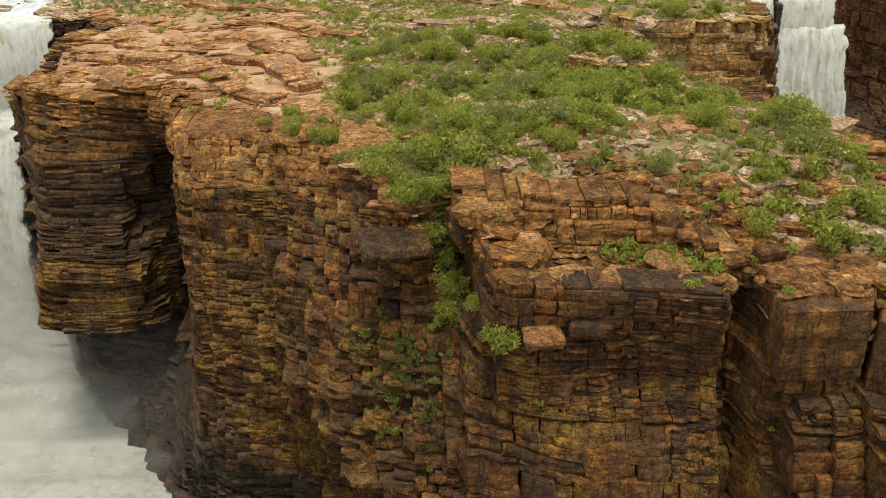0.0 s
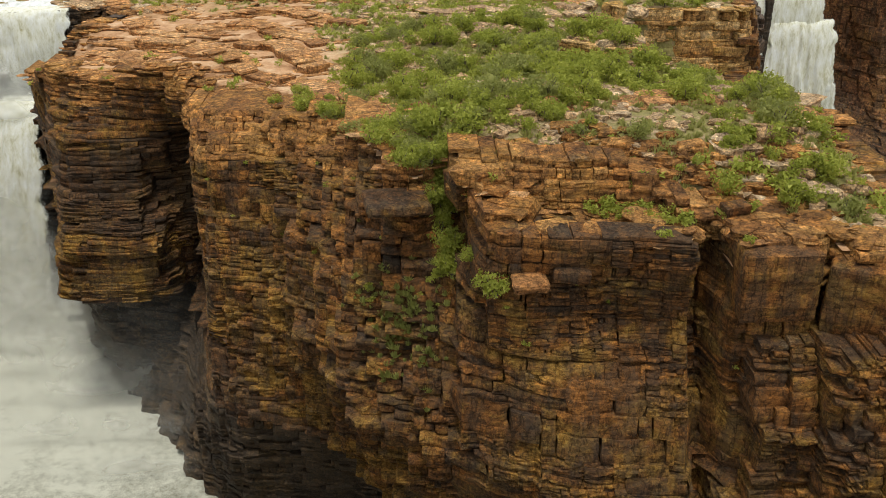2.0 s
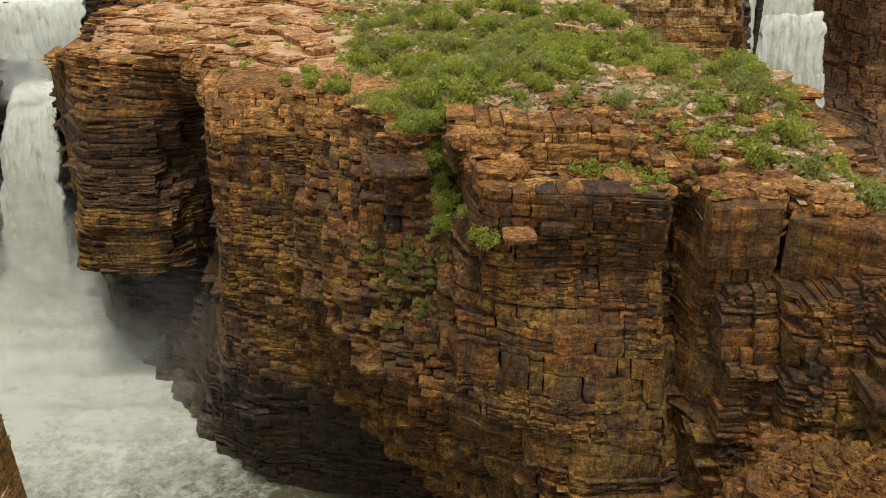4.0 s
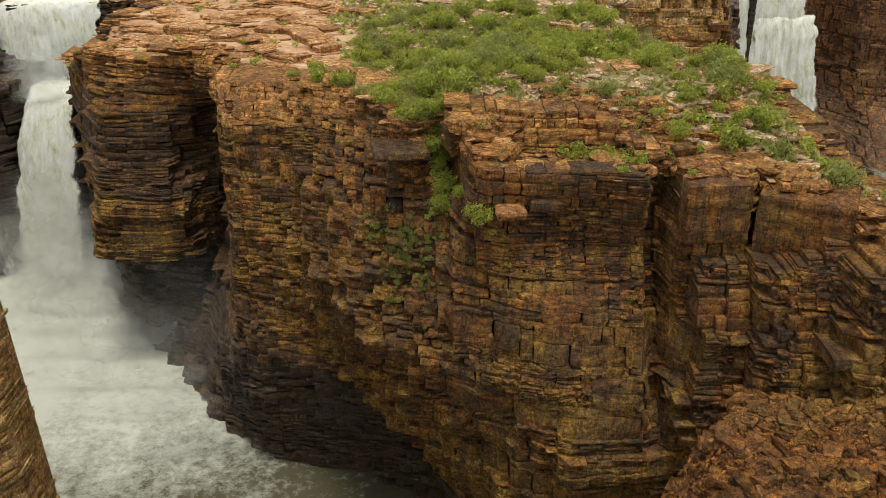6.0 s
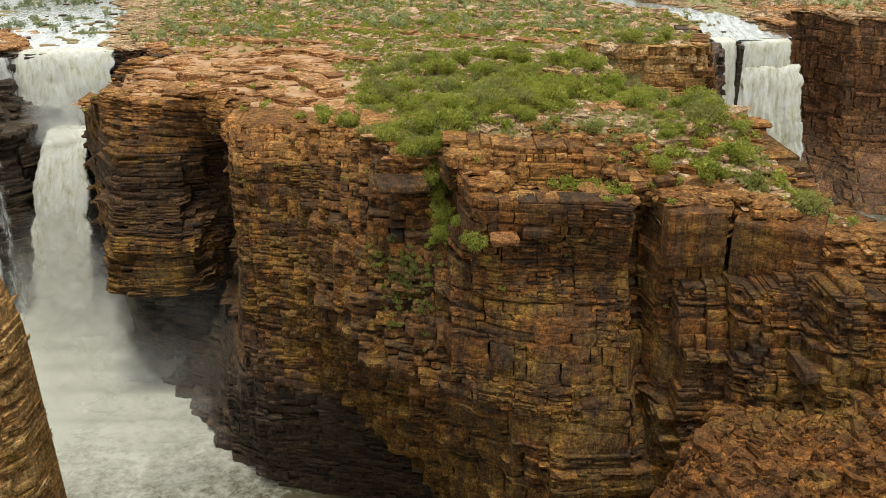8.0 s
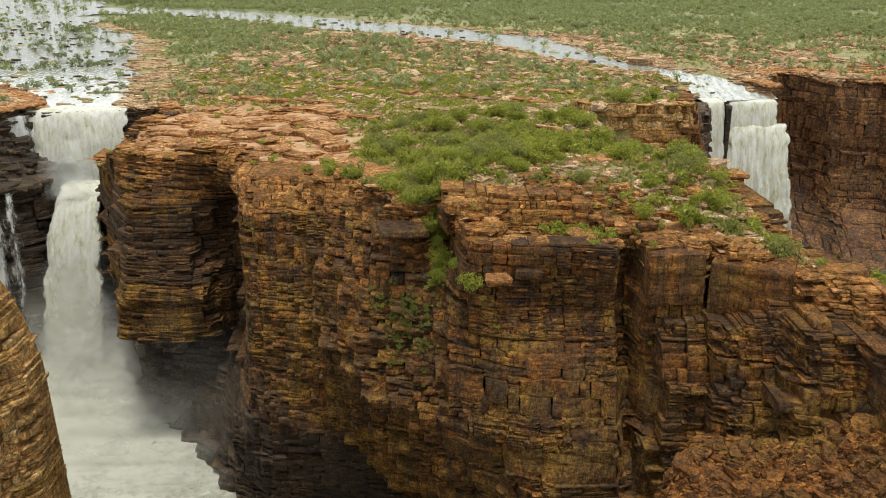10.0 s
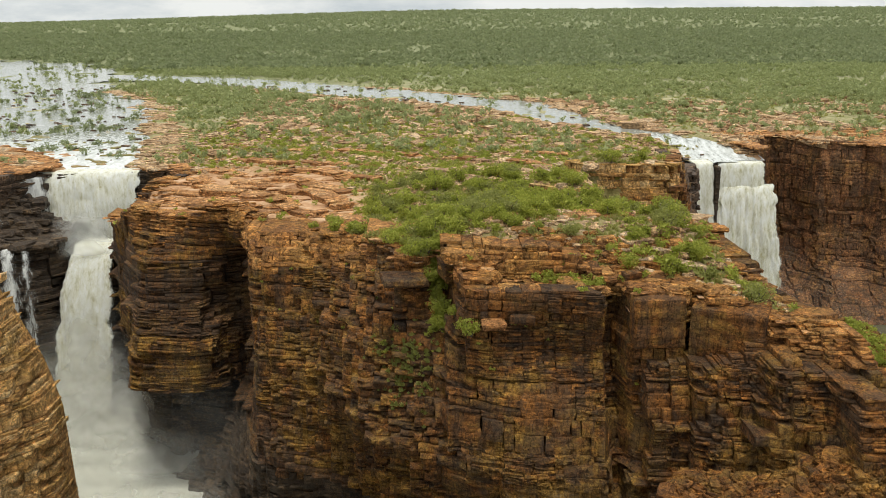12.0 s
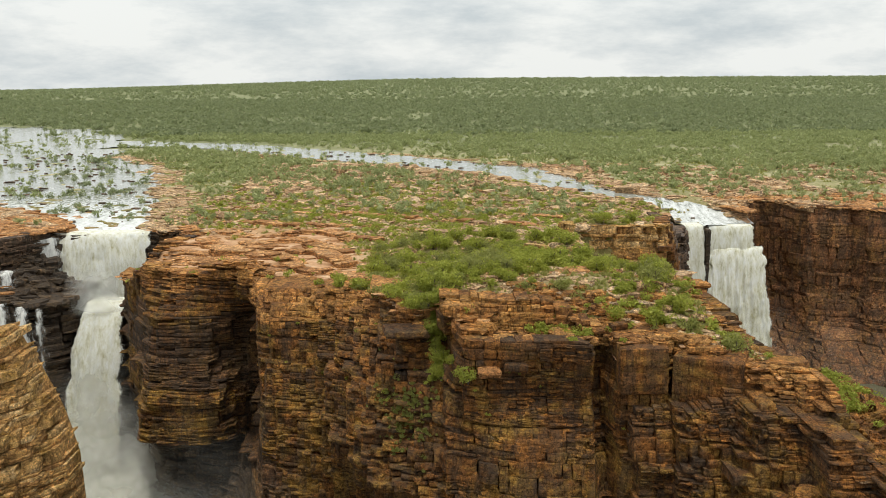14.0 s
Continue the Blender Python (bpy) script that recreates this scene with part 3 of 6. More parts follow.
class Wall:
    """A cliff along a line in plan, the open side to the right of the way it runs."""

    def __init__(self, line, profile, top, base, seed, calm=1.0):
        self.calm, self.reach = calm, 6.0 if calm < 0.85 else 2.5
        self.p = resampled(line)
        seg = np.diff(self.p, axis=0)
        self.s = np.concatenate([[0], np.cumsum(np.hypot(*seg.T))])
        self.length, self.top_of, self.base, self.seed = self.s[-1], top, base, seed
        keys = np.array([k for k, _ in profile], float)
        raw = np.concatenate([[0], np.cumsum([math.dist(a, b) for a, b in zip(line, line[1:])])])
        self.keys = np.interp(keys, np.arange(len(line)), raw) * self.length / raw[-1]
        self.offs = np.array([o for _, o in profile], float)

    def plan(self, s):
        return np.interp(s, self.s, self.p[:, 0]), np.interp(s, self.s, self.p[:, 1])

    def side(self, s):
        reach = self.reach
        x0, y0 = self.plan(np.clip(s - reach, 0, self.length))
        x1, y1 = self.plan(np.clip(s + reach, 0, self.length))
        dx, dy = x1 - x0, y1 - y0
        l = np.hypot(dx, dy) + 1e-9
        return dy / l, -dx / l

    FRAC = np.array([0, 0.12, 0.3, 0.55, 0.65, 1.0])

    def out(self, s, z):
        x, y = self.plan(s)
        f = np.clip((self.top_of(x, y) - z) / (self.top_of(x, y) - self.base), 0, 1)
        cols = np.stack([np.interp(s, self.keys, self.offs[:, n]) for n in range(6)], 0)
        j = np.clip(np.searchsorted(self.FRAC, f, side="right") - 1, 0, 4)
        t = (f - self.FRAC[j]) / (self.FRAC[j + 1] - self.FRAC[j])
        a, b = np.take_along_axis(cols, j[None], 0)[0], np.take_along_axis(cols, (j + 1)[None], 0)[0]
        return a + t * (b - a)

    def place(self, s, z, d):
        x, y = self.plan(s)
        nx, ny = self.side(s)
        return np.stack([x + nx * d, y + ny * d, z], -1)

    def relief(self, s, z):
        steps = lattice(np.floor(s / 11 + 2 * vnoise(z / 11, s / 30, seed=self.seed + 4)).astype(np.int64), np.floor(z / 15 + vnoise(s / 12, z / 40, seed=self.seed + 6) * 1.5).astype(np.int64), 0, self.seed)
        return self.calm * 2.2 * (fbm(s / 16, z / 22, seed=self.seed) - 0.5) + self.calm * 2.4 * (steps - 0.5)


NU, NV = 5, 3
RING = list(range(NU)) + [NU - 1 + NU * k for k in range(1, NV)] + [NU * (NV - 1) + k for k in range(NU - 2, -1, -1)] + [NU * k for k in range(NV - 2, 0, -1)]
STONE_FACES = [(j * NU + i, j * NU + i + 1, (j + 1) * NU + i + 1, (j + 1) * NU + i) for j in range(NV - 1) for i in range(NU - 1)]
STONE_FACES += [(RING[n], NU * NV + n, NU * NV + (n + 1) % len(RING), RING[(n + 1) % len(RING)]) for n in range(len(RING))]
STONE_FACES = np.array(STONE_FACES)
STONE_SIZE = NU * NV + len(RING)


def stones_on(wall, rng, thick, wide, over=0.4):
    """Blocks of every bed on a wall: an array (n, STONE_SIZE, 3). Massive, medium and thin beds alternate, panel by panel between joints."""
    rows, start = [], 0.0
    while start < wall.length:
        end = min(start + rng.uniform(14, 34) * max(thick, wide / 2.6), wall.length)
        ss = np.linspace(start, end, 12)
        q, q_end = wall.base - rng.uniform(0, 2), wall.top_of(*wall.plan(ss)).max()
        step_out = rng.normal(0, 0.7)
        while q < q_end:
            kind = rng.choice(3, p=[0.52, 0.28, 0.20])
            unit = thick * (rng.uniform(2.2, 5.5), rng.uniform(1.0, 2.6), rng.uniform(0.25, 0.7))[kind]
            ledge = (rng.normal(0.3, 0.3), rng.normal(0.0, 0.3), rng.normal(-0.95, 0.3))[kind] + step_out
            u_end = q + unit
            while q < u_end - 0.05:
                h = min(thick * (rng.uniform(0.9, 2.8), rng.uniform(0.45, 0.95), rng.uniform(0.25, 0.45))[kind], u_end - q)
                w = wide * (rng.uniform(0.8, 2.4), rng.uniform(0.6, 1.5), rng.uniform(0.4, 1.1))[kind]
                cuts = [start + rng.uniform(-1.5, 1.5)]
                while cuts[-1] < end:
                    cuts.append(cuts[-1] + w * rng.lognormal(0, 0.6))
                cuts = np.array(cuts)
                one = np.ones(len(cuts) - 1)
                rows.append(np.stack([cuts[:-1], cuts[1:], q * one, (q + h) * one, ledge * one + rng.normal(0, 0.12), kind * one], 1))
                q += h
        start = end
    a, b, q0, q1, ledge, kind = np.concatenate(rows).T
    mid = np.clip((a + b) / 2, 0, wall.length)
    mx, my = wall.plan(mid)
    z0, z1, top = q0, q1, wall.top_of(mx, my)
    zm0 = (z0 + z1) / 2
    for _ in range(int(wall.length / 11)):
        at, lo, hi = rng.uniform(0, wall.length), rng.uniform(wall.base, 95), rng.uniform(5, 22)
        at = at + rng.normal(0, 0.15, len(a))
        half = rng.uniform(0.05, 0.28)
        on = (zm0 > lo) & (zm0 < lo + hi)
        b = np.where(on & (mid < at), np.minimum(b, at - half), b)
        a = np.where(on & (mid >= at), np.maximum(a, at + half), a)
    keep = (z0 < top - 0.1) & (z1 > wall.base - 1) & (z0 > wall.base - 4) & (b - a > 0.15)
    a, b, z0, z1, ledge, kind, mid, top = (v[keep] for v in (a, b, z0, z1, ledge, kind, mid, top))
    z1 = np.minimum(z1, top + over * rng.random(len(top)))
    n = len(a)
    zm = (z0 + z1) / 2
    flat = np.array([0.22, 0.7, 1.0])[kind.astype(int)]
    d = wall.out(mid, zm) + wall.calm * ledge * smooth(0.5, 6, top - zm + 2) + wall.relief(mid, zm) + rng.normal(0, wall.calm, n) * np.array([0.10, 0.12, 0.2])[kind.astype(int)] + np.where(rng.random(n) < 0.03, rng.uniform(0.3, 1.0, n), 0)
    gap = rng.uniform(0.0, 0.06, n)
    u, v = (g.ravel() for g in np.meshgrid(np.linspace(0, 1, NU), np.linspace(0, 1, NV)))
    m = NU * NV
    size = np.minimum(b - a, 3 * (z1 - z0))
    s = a[:, None] + gap[:, None] + (b - a - 2 * gap)[:, None] * u + rng.normal(0, 0.025, (n, m)) * size[:, None] * 0.5
    z = z0[:, None] + (z1 - z0 - 0.05 * np.minimum(1, z1 - z0))[:, None] * v + rng.normal(0, 0.05, (n, m)) * (z1 - z0)[:, None]
    worn = 0.20 * np.maximum(np.abs(u - 0.5), np.abs(v - 0.5)) ** 4 + 0.10 * (np.abs(u - 0.5) * np.abs(v - 0.5) * 4) ** 2
    dd = d[:, None] - worn * np.minimum(size, 2)[:, None] + rng.normal(0, 0.035, (n, m)) * (np.minimum(size, 2.0) * flat)[:, None] + 0.30 * (fbm(s / 1.7, z / 0.8, seed=wall.seed + 20, octaves=3) - 0.5) + rng.normal(0, 0.05, n)[:, None] * (u - 0.5) * size[:, None]
    front = wall.place(np.clip(s, 0, wall.length), z, dd)
    back = wall.place(np.clip(s[:, RING], 0, wall.length), z[:, RING], (d - 4.5)[:, None] * np.ones(len(RING)))
    return np.concatenate([front, back], 1)


def backing(wall, step=2.5, deep=3.2):
    s = np.arange(0, wall.length + step, step).clip(0, wall.length)
    f = np.linspace(0, 1, 40)
    top = wall.top_of(*wall.plan(s))
    z = top[:, None] - 0.3 + (wall.base - 3 - top)[:, None] * f
    sg = np.repeat(s[:, None], 40, 1)
    d = wall.out(sg.ravel(), z.ravel()).reshape(z.shape) + wall.relief(sg, z) - deep
    d[:, 0] -= 4
    v = wall.place(sg.ravel(), z.ravel(), d.ravel())
    idx = np.arange(len(v)).reshape(z.shape)
    quads = np.stack([idx[:-1, :-1], idx[:-1, 1:], idx[1:, 1:], idx[1:, :-1]], -1).reshape(-1, 4)
    return v, quads


def stone_mass(stones):
    n = len(stones)
    return stones.reshape(-1, 3), (STONE_FACES[None] + STONE_SIZE * np.arange(n)[:, None, None]).reshape(-1, 4)


def cliff(name, line, profile, top, base, seed, label, mat, thick=1.0, wide=2.6, spray_shade_zone=None, calm=1.0):
    rng = np.random.default_rng(seed)
    wall = Wall(line, profile, top, base, seed, calm)
    thing = tagged(new(name), label, "cliff", kind="structure")
    put_part("rock_body", mesh_of("rock_body", *backing(wall), mat), thing)
    stones = stones_on(wall, rng, thick, wide)
    # Darker beds near the fall: wetness plus the wall's shade as colour.
    if spray_shade_zone:
        m = stones[:, :NU * NV].mean(1)
        far = np.hypot(m[:, 0] - spray_shade_zone[0], m[:, 1] - spray_shade_zone[1])
        wet_shaded = m[:, 2] + 9 * (fbm(m[:, 0] / 8, m[:, 1] / 8, m[:, 2] / 8, seed=7) - 0.5) < 42 * smooth(150, 85, far)
        wet_shaded |= (m[:, 1] > 158) & (m[:, 0] < -80)
        put_part("wet_beds", mesh_of("wet_beds", *stone_mass(stones[wet_shaded]), ROCK_DAMP_SHADED), thing, "dark spray-wet rock with the cliff's shade in its colour", kind="stuff")
        stones = stones[~wet_shaded]
    put_part("stone_beds", mesh_of("stone_beds", *stone_mass(stones), mat), thing, kind="stuff")
    return thing, wall


joint_rng = np.random.default_rng(41)
JOINTS = []          # upright joints that cut the face into steps, storey by storey
for _ in range(9):
    cuts = [FACE_FROM - 8]
    while cuts[-1] < FACE_TO + 25:
        cuts.append(cuts[-1] + joint_rng.uniform(2.6, 7.5))
    JOINTS.append(np.array(cuts))


def face_at(x, z):
    """The face cut by upright joints into steps that all look the same way."""
    x, z = np.broadcast_arrays(np.asarray(x, float), np.asarray(z, float))
    storey = np.clip(np.floor((z + 5 * (vnoise(x / 14, z / 60, seed=44) - 0.5)) / 11.5).astype(int), 0, 8)
    lo, hi = np.zeros(x.shape), np.zeros(x.shape)
    for k, cuts in enumerate(JOINTS):
        n = np.clip(np.searchsorted(cuts, x) - 1, 0, len(cuts) - 2)
        lo, hi = np.where(storey == k, cuts[n], lo), np.where(storey == k, cuts[n + 1], hi)
    mid = (lo + hi) / 2
    smooth_y = face_plain(x, z)
    y = smooth_y + np.clip(face_plain(mid, z) - smooth_y, -2.6, 2.6)
    y = y + np.clip(smooth_y - y, -0.9, 0.9)
    y = smooth_y + (y - smooth_y) * smooth(-86, -74, x)
    nudge = lattice(np.floor(mid * 3).astype(np.int64), storey.astype(np.int64), 0 * storey.astype(np.int64), 45) - 0.5
    rough = np.where(x > 7, 0.5, 1.0) * smooth(90, 84, z)
    return y + 1.3 * rough * nudge + 1.6 * rough * (fbm(x / 12, z / 9, seed=46) - 0.5)


GU, GV = 8, 4
ROUND = list(range(GU)) + [GU - 1 + GU * k for k in range(1, GV)] + [GU * (GV - 1) + k for k in range(GU - 2, -1, -1)] + [GU * k for k in range(GV - 2, 0, -1)]
NM = len(ROUND)
BLOCK_FACES = [(j * GU + i, j * GU + i + 1, (j + 1) * GU + i + 1, (j + 1) * GU + i) for j in range(GV - 1) for i in range(GU - 1)]
for level in range(2):
    for n in range(NM):
        m = (n + 1) % NM
        at = [ROUND[n], ROUND[m]] if level == 0 else [GU * GV + n, GU * GV + m]
        BLOCK_FACES.append((at[0], GU * GV + NM * level + n, GU * GV + NM * level + m, at[1]))
BLOCK_FACES = np.array(BLOCK_FACES)
BLOCK_SIZE = GU * GV + 2 * NM


def face_top(x):
    """Height of the plateau at the brink above a place on the face."""
    return height(x, np.interp(x, *np.array(FACE_LEVELS[-1][1], float).T) + 1.0)


def face_blocks(rng, x0, x1, base, face, top_of, thick_at, seed, follow_at, end_of=None):
    """Joint blocks of every bed of a face that looks towards -y: an array (n, BLOCK_SIZE, 3)."""
    rows, q = [], base - rng.uniform(0, 1)
    top_all = float(np.max(top_of(np.linspace(x0, x1, 200)))) + 0.6
    while q < top_all:
        kind = rng.choice(3, p=[0.45, 0.33, 0.22])
        unit = (rng.uniform(2.5, 6.0), rng.uniform(1.2, 3.0), rng.uniform(0.3, 0.8))[kind]
        ledge = (rng.normal(-0.12, 0.16), rng.normal(0.0, 0.2), rng.normal(0.45, 0.2))[kind]
        u_end = q + unit
        # along the unit, stretches of it split into more or fewer beds
        start = x0 + rng.uniform(-6, 0)
        while start < x1:
            end = start + rng.uniform(9, 26)
            plain = thick_at((start + end) / 2)
            fine = plain * rng.choice([0.75, 1.0, 1.0, 1.6])
            kind_here = kind if rng.random() < 0.72 else rng.integers(0, 3)
            z = q
            while z < u_end - 0.04:
                h = fine * (rng.uniform(0.9, 2.6), rng.uniform(0.5, 1.1), rng.uniform(0.25, 0.5))[kind_here]
                h = u_end - z if u_end - z - h < 0.22 else h
                w = (rng.uniform(3.0, 8.0), rng.uniform(1.8, 4.5), rng.uniform(1.2, 3.4))[kind_here] * (1.3 if plain < 0.55 else 0.42 if plain < 0.65 else 0.6 if plain < 0.8 else 1.0)
                cuts = [start]
                while cuts[-1] < end:
                    cuts.append(cuts[-1] + max(0.4, w * rng.lognormal(-0.1, 0.55)))
                cuts[-1] = end
                cuts = np.array(cuts)
                joints = JOINTS[int(np.clip((z + h / 2) // 11.5, 0, 8))]
                nearest = joints[np.argmin(np.abs(joints[None] - cuts[:, None]), 1)]
                cuts[1:-1] = np.where(np.abs(nearest - cuts) < 1.4, nearest, cuts)[1:-1]
                cuts = np.sort(cuts)
                one = np.ones(len(cuts) - 1)
                rows.append(np.stack([cuts[:-1], cuts[1:], z * one, (z + h) * one, (ledge + rng.normal(0, 0.10)) * one, kind_here * one], 1))
                z += h
            start = end
        q = u_end
    a, b, z0, z1, ledge, kind = np.concatenate(rows).T
    mid = (a + b) / 2
    top = top_of(mid)
    keep = (z0 < top - 0.1) & (b - a > 0.05) & (b > x0) & (a < x1)
    a, b, z0, z1, ledge, kind, mid, top = (v[keep] for v in (a, b, z0, z1, ledge, kind, mid, top))
    z1 = np.minimum(z1, top + 0.5 * rng.random(len(top)))
    if end_of:
        b = np.minimum(b, end_of((z0 + z1) / 2) + rng.normal(0, 0.22, len(b)))
        ok = b - a > 0.3
        a, b, z0, z1, ledge, kind, top = (v[ok] for v in (a, b, z0, z1, ledge, kind, top))
    n, kind = len(a), kind.astype(int)
    zm, mid = (z0 + z1) / 2, (a + b) / 2
    here = face(mid, zm)
    depth = np.maximum.reduce([face(mid + dx, zm + dz) for dx in (-3.5, 0, 3.5) for dz in (-2.0, 0.0, 2.5)]) - here + 3.5
    depth = np.clip(depth, 4.0, 26.0)
    d = here + ledge + rng.normal(0, 1, n) * np.array([0.045, 0.08, 0.14])[kind] * np.where(mid > 5, 1.0, 1.8) - np.where((rng.random(n) < 0.03) & (mid > -60), rng.uniform(0.2, 0.9, n), 0)
    missing = rng.random(n) < np.where(mid > 5, 0.006, 0.02)
    d = d + np.where(missing, rng.uniform(0.4, 1.0, n), 0)
    flat = np.array([0.35, 0.8, 1.1])[kind]
    u, v = (g.ravel() for g in np.meshgrid(np.linspace(0, 1, GU), np.linspace(0, 1, GV)))
    m = GU * GV
    size = np.minimum(b - a, 2.5 * (z1 - z0))
    gap = np.where(rng.random(n) < 0.35, rng.uniform(0.07, 0.18, n), rng.uniform(0.0, 0.015, n))
    x = a[:, None] + gap[:, None] + (b - a - 2 * gap)[:, None] * u + rng.normal(0, 0.022, (n, m)) * size[:, None]
    wave = 0.9 * (fbm(x / 17, zm[:, None] / 14 + 0 * x, seed=seed + 3) - 0.5)
    z = z0[:, None] + (z1 - z0 - np.where(rng.random(n) < 0.33, rng.uniform(0.10, 0.28, n), 0.0) * np.minimum(1, z1 - z0))[:, None] * v + rng.normal(0, 0.035, (n, m)) * np.minimum(z1 - z0, 1.0)[:, None] + wave
    worn = 0.3 * np.maximum(np.abs(u - 0.5), np.abs(v - 0.5)) ** 4 + 0.12 * (np.abs(u - 0.5) * np.abs(v - 0.5) * 4) ** 2
    slant = rng.normal(0, 0.05, n)[:, None] * (u - 0.5) * (b - a)[:, None]
    chip = 0.36 * (fbm(x / 1.9, z / 0.7, seed=seed + 20, octaves=4) - 0.5)
    follow = np.clip(face(x, z) - here[:, None], -16, 16)
    y = d[:, None] + worn * np.minimum(size, 2.2)[:, None] + rng.normal(0, 0.035, (n, m)) * (np.minimum(size, 2.0) * flat)[:, None] + slant + chip + follow_at(mid)[:, None] * follow
    front = np.stack([x, y, z], -1)
    rx, ry, rz = x[:, ROUND], y[:, ROUND], z[:, ROUND]
    inx = np.clip((rx - mid[:, None]) * 0.97 + mid[:, None] + rng.normal(0, 0.05, rx.shape), a[:, None] - 0.1, b[:, None] + 0.1)
    middle = np.stack([inx, ry + np.minimum(0.45 * depth, 2.4)[:, None] + rng.normal(0, 0.12, rx.shape), rz + rng.normal(0, 0.03, rx.shape)], -1)
    back = np.stack([rx, ry + depth[:, None], rz], -1)
    return np.concatenate([front, middle, back], 1)


def block_mass(blocks):
    return blocks.reshape(-1, 3), (BLOCK_FACES[None] + BLOCK_SIZE * np.arange(len(blocks))[:, None, None]).reshape(-1, 4)


def face_body(x0, x1, base, face, top_of, behind=2.6):
    """The solid rock behind the blocks of a face."""
    xs = np.arange(x0, x1 + 1.0, 1.25)
    f = np.linspace(0, 1, 60)
    top = top_of(xs) - 0.6
    z = top[:, None] + (base - 2 - top)[:, None] * f
    x = np.repeat(xs[:, None], 60, 1)
    y = face(x, z)
    pad = np.pad(y, 2, mode="edge")
    y = np.max([pad[i:i + y.shape[0], j:j + y.shape[1]] for i in range(5) for j in range(5)], 0) + behind
    y[:, 0] += 4
    ix = np.arange(x.size).reshape(x.shape)
    quads = np.stack([ix[:-1, :-1], ix[1:, :-1], ix[1:, 1:], ix[:-1, 1:]], -1).reshape(-1, 4)
    return np.stack([x.ravel(), y.ravel(), z.ravel()], 1), quads


def blocky_cliff(name, label, mat, seed, x0, x1, base, face, top_of, thick_at, window, wet_shaded_of=None, follow_at=lambda x: 0.6 + 0 * x, single=None, end_of=None, fresh_of=None):
    rng = np.random.default_rng(seed)
    thing = tagged(new(name), label, "cliff", kind="structure")
    single = single or ROCK_SINGLE
    put_part("rock_body", mesh_of("rock_body", *face_body(x0, x1, base, face, top_of), mat), thing)
    blocks = face_blocks(rng, x0, x1, base, face, top_of, thick_at, seed, follow_at, end_of)
    m = blocks[:, :GU * GV].mean(1)
    near = np.flatnonzero((m[:, 0] > window[0]) & (m[:, 0] < window[1]) & (m[:, 2] > window[2]) & (m[:, 2] < window[3]))[:300]
    for st in blocks[near]:
        c = st.mean(0)
        ob = put_part("stone", mesh_of("stone", st - c, BLOCK_FACES, single), thing)
        ob.location = c
    blocks = np.delete(blocks, near, 0)
    if wet_shaded_of:
        m = blocks[:, :GU * GV].mean(1)
        wet_shaded = wet_shaded_of(m[:, 0], m[:, 1], m[:, 2])
        # The black foot stands for wet rock and the shade below the overhang.
        low = wet_shaded & (m[:, 2] < 29)
        put_part("foot_beds", mesh_of("foot_beds", *block_mass(blocks[low]), ROCK_WET), thing, "black wet rock at the waterline with undercut shade in its colour", kind="stuff")
        put_part("wet_beds", mesh_of("wet_beds", *block_mass(blocks[wet_shaded & ~low]), ROCK_DAMP_SHADED), thing, "dark spray-wet rock with the cliff's shade in its colour", kind="stuff")
        blocks = blocks[~wet_shaded]
    if fresh_of:
        m = blocks[:, :GU * GV].mean(1)
        fresh = fresh_of(m[:, 0], m[:, 2])
        put_part("upper_beds", mesh_of("upper_beds", *block_mass(blocks[fresh]), ROCK_RIM), thing, "fresh orange beds below the brink", kind="stuff")
        blocks = blocks[~fresh]
    put_part("stone_beds", mesh_of("stone_beds", *block_mass(blocks), mat), thing, kind="stuff")
    return thing


def headland_wet_shade(x, y, z):
    """Rock wet from the near fall's spray; recess and undercut shade painted in."""
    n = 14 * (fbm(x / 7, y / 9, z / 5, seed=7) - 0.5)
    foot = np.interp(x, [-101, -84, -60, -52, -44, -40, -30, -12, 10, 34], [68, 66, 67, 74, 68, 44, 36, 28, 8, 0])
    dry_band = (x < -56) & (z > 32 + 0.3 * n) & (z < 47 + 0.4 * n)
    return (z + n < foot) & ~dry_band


headland = blocky_cliff("cliff_headland", "layered rust-red sandstone cliff with dark varnish and ledges", ROCK, 3, FACE_FROM, FACE_TO, 0.0, face_at, face_top,
                        lambda x: 0.54 if x < -44 else 0.79 if x < 5 else 1.5 if x < 46 else 0.79, (9, 33, 70, 89), headland_wet_shade, lambda x: np.interp(x, [-90, -80, -58, -46, -40, -34, 2, 8, 40, 48], [1.0, 0.55, 0.5, 0.9, 1.0, 0.35, 0.3, 0.85, 0.85, 0.15]),
                        fresh_of=lambda x, z: z > face_top(x) - np.interp(x, [-101, -50, -36, 0, 10], [3.5, 5, 7, 4, 2.5]) - 5 * (fbm(x / 6, z / 4, seed=49) - 0.5))
BACK_HEAD = [(0, (0, 0, 0, 0, 0, 0)), (2, (0, 0, 0, 0, 0, 0)), (3, (0, -1, -3, -4, -6, -6)), (4, (0, -1, -2, -3, -6, -7)), (5, (0, -1, -3, -4, -6, -8))]
cliff("cliff_headland_upstream", RIM_HEAD[:6], BACK_HEAD, lambda x, y: height(x, y), 0.0, 3, "layered rust-brown sandstone cliff beside the waterfall", ROCK, 0.7, 2.6, (-110, 125), calm=0.36)
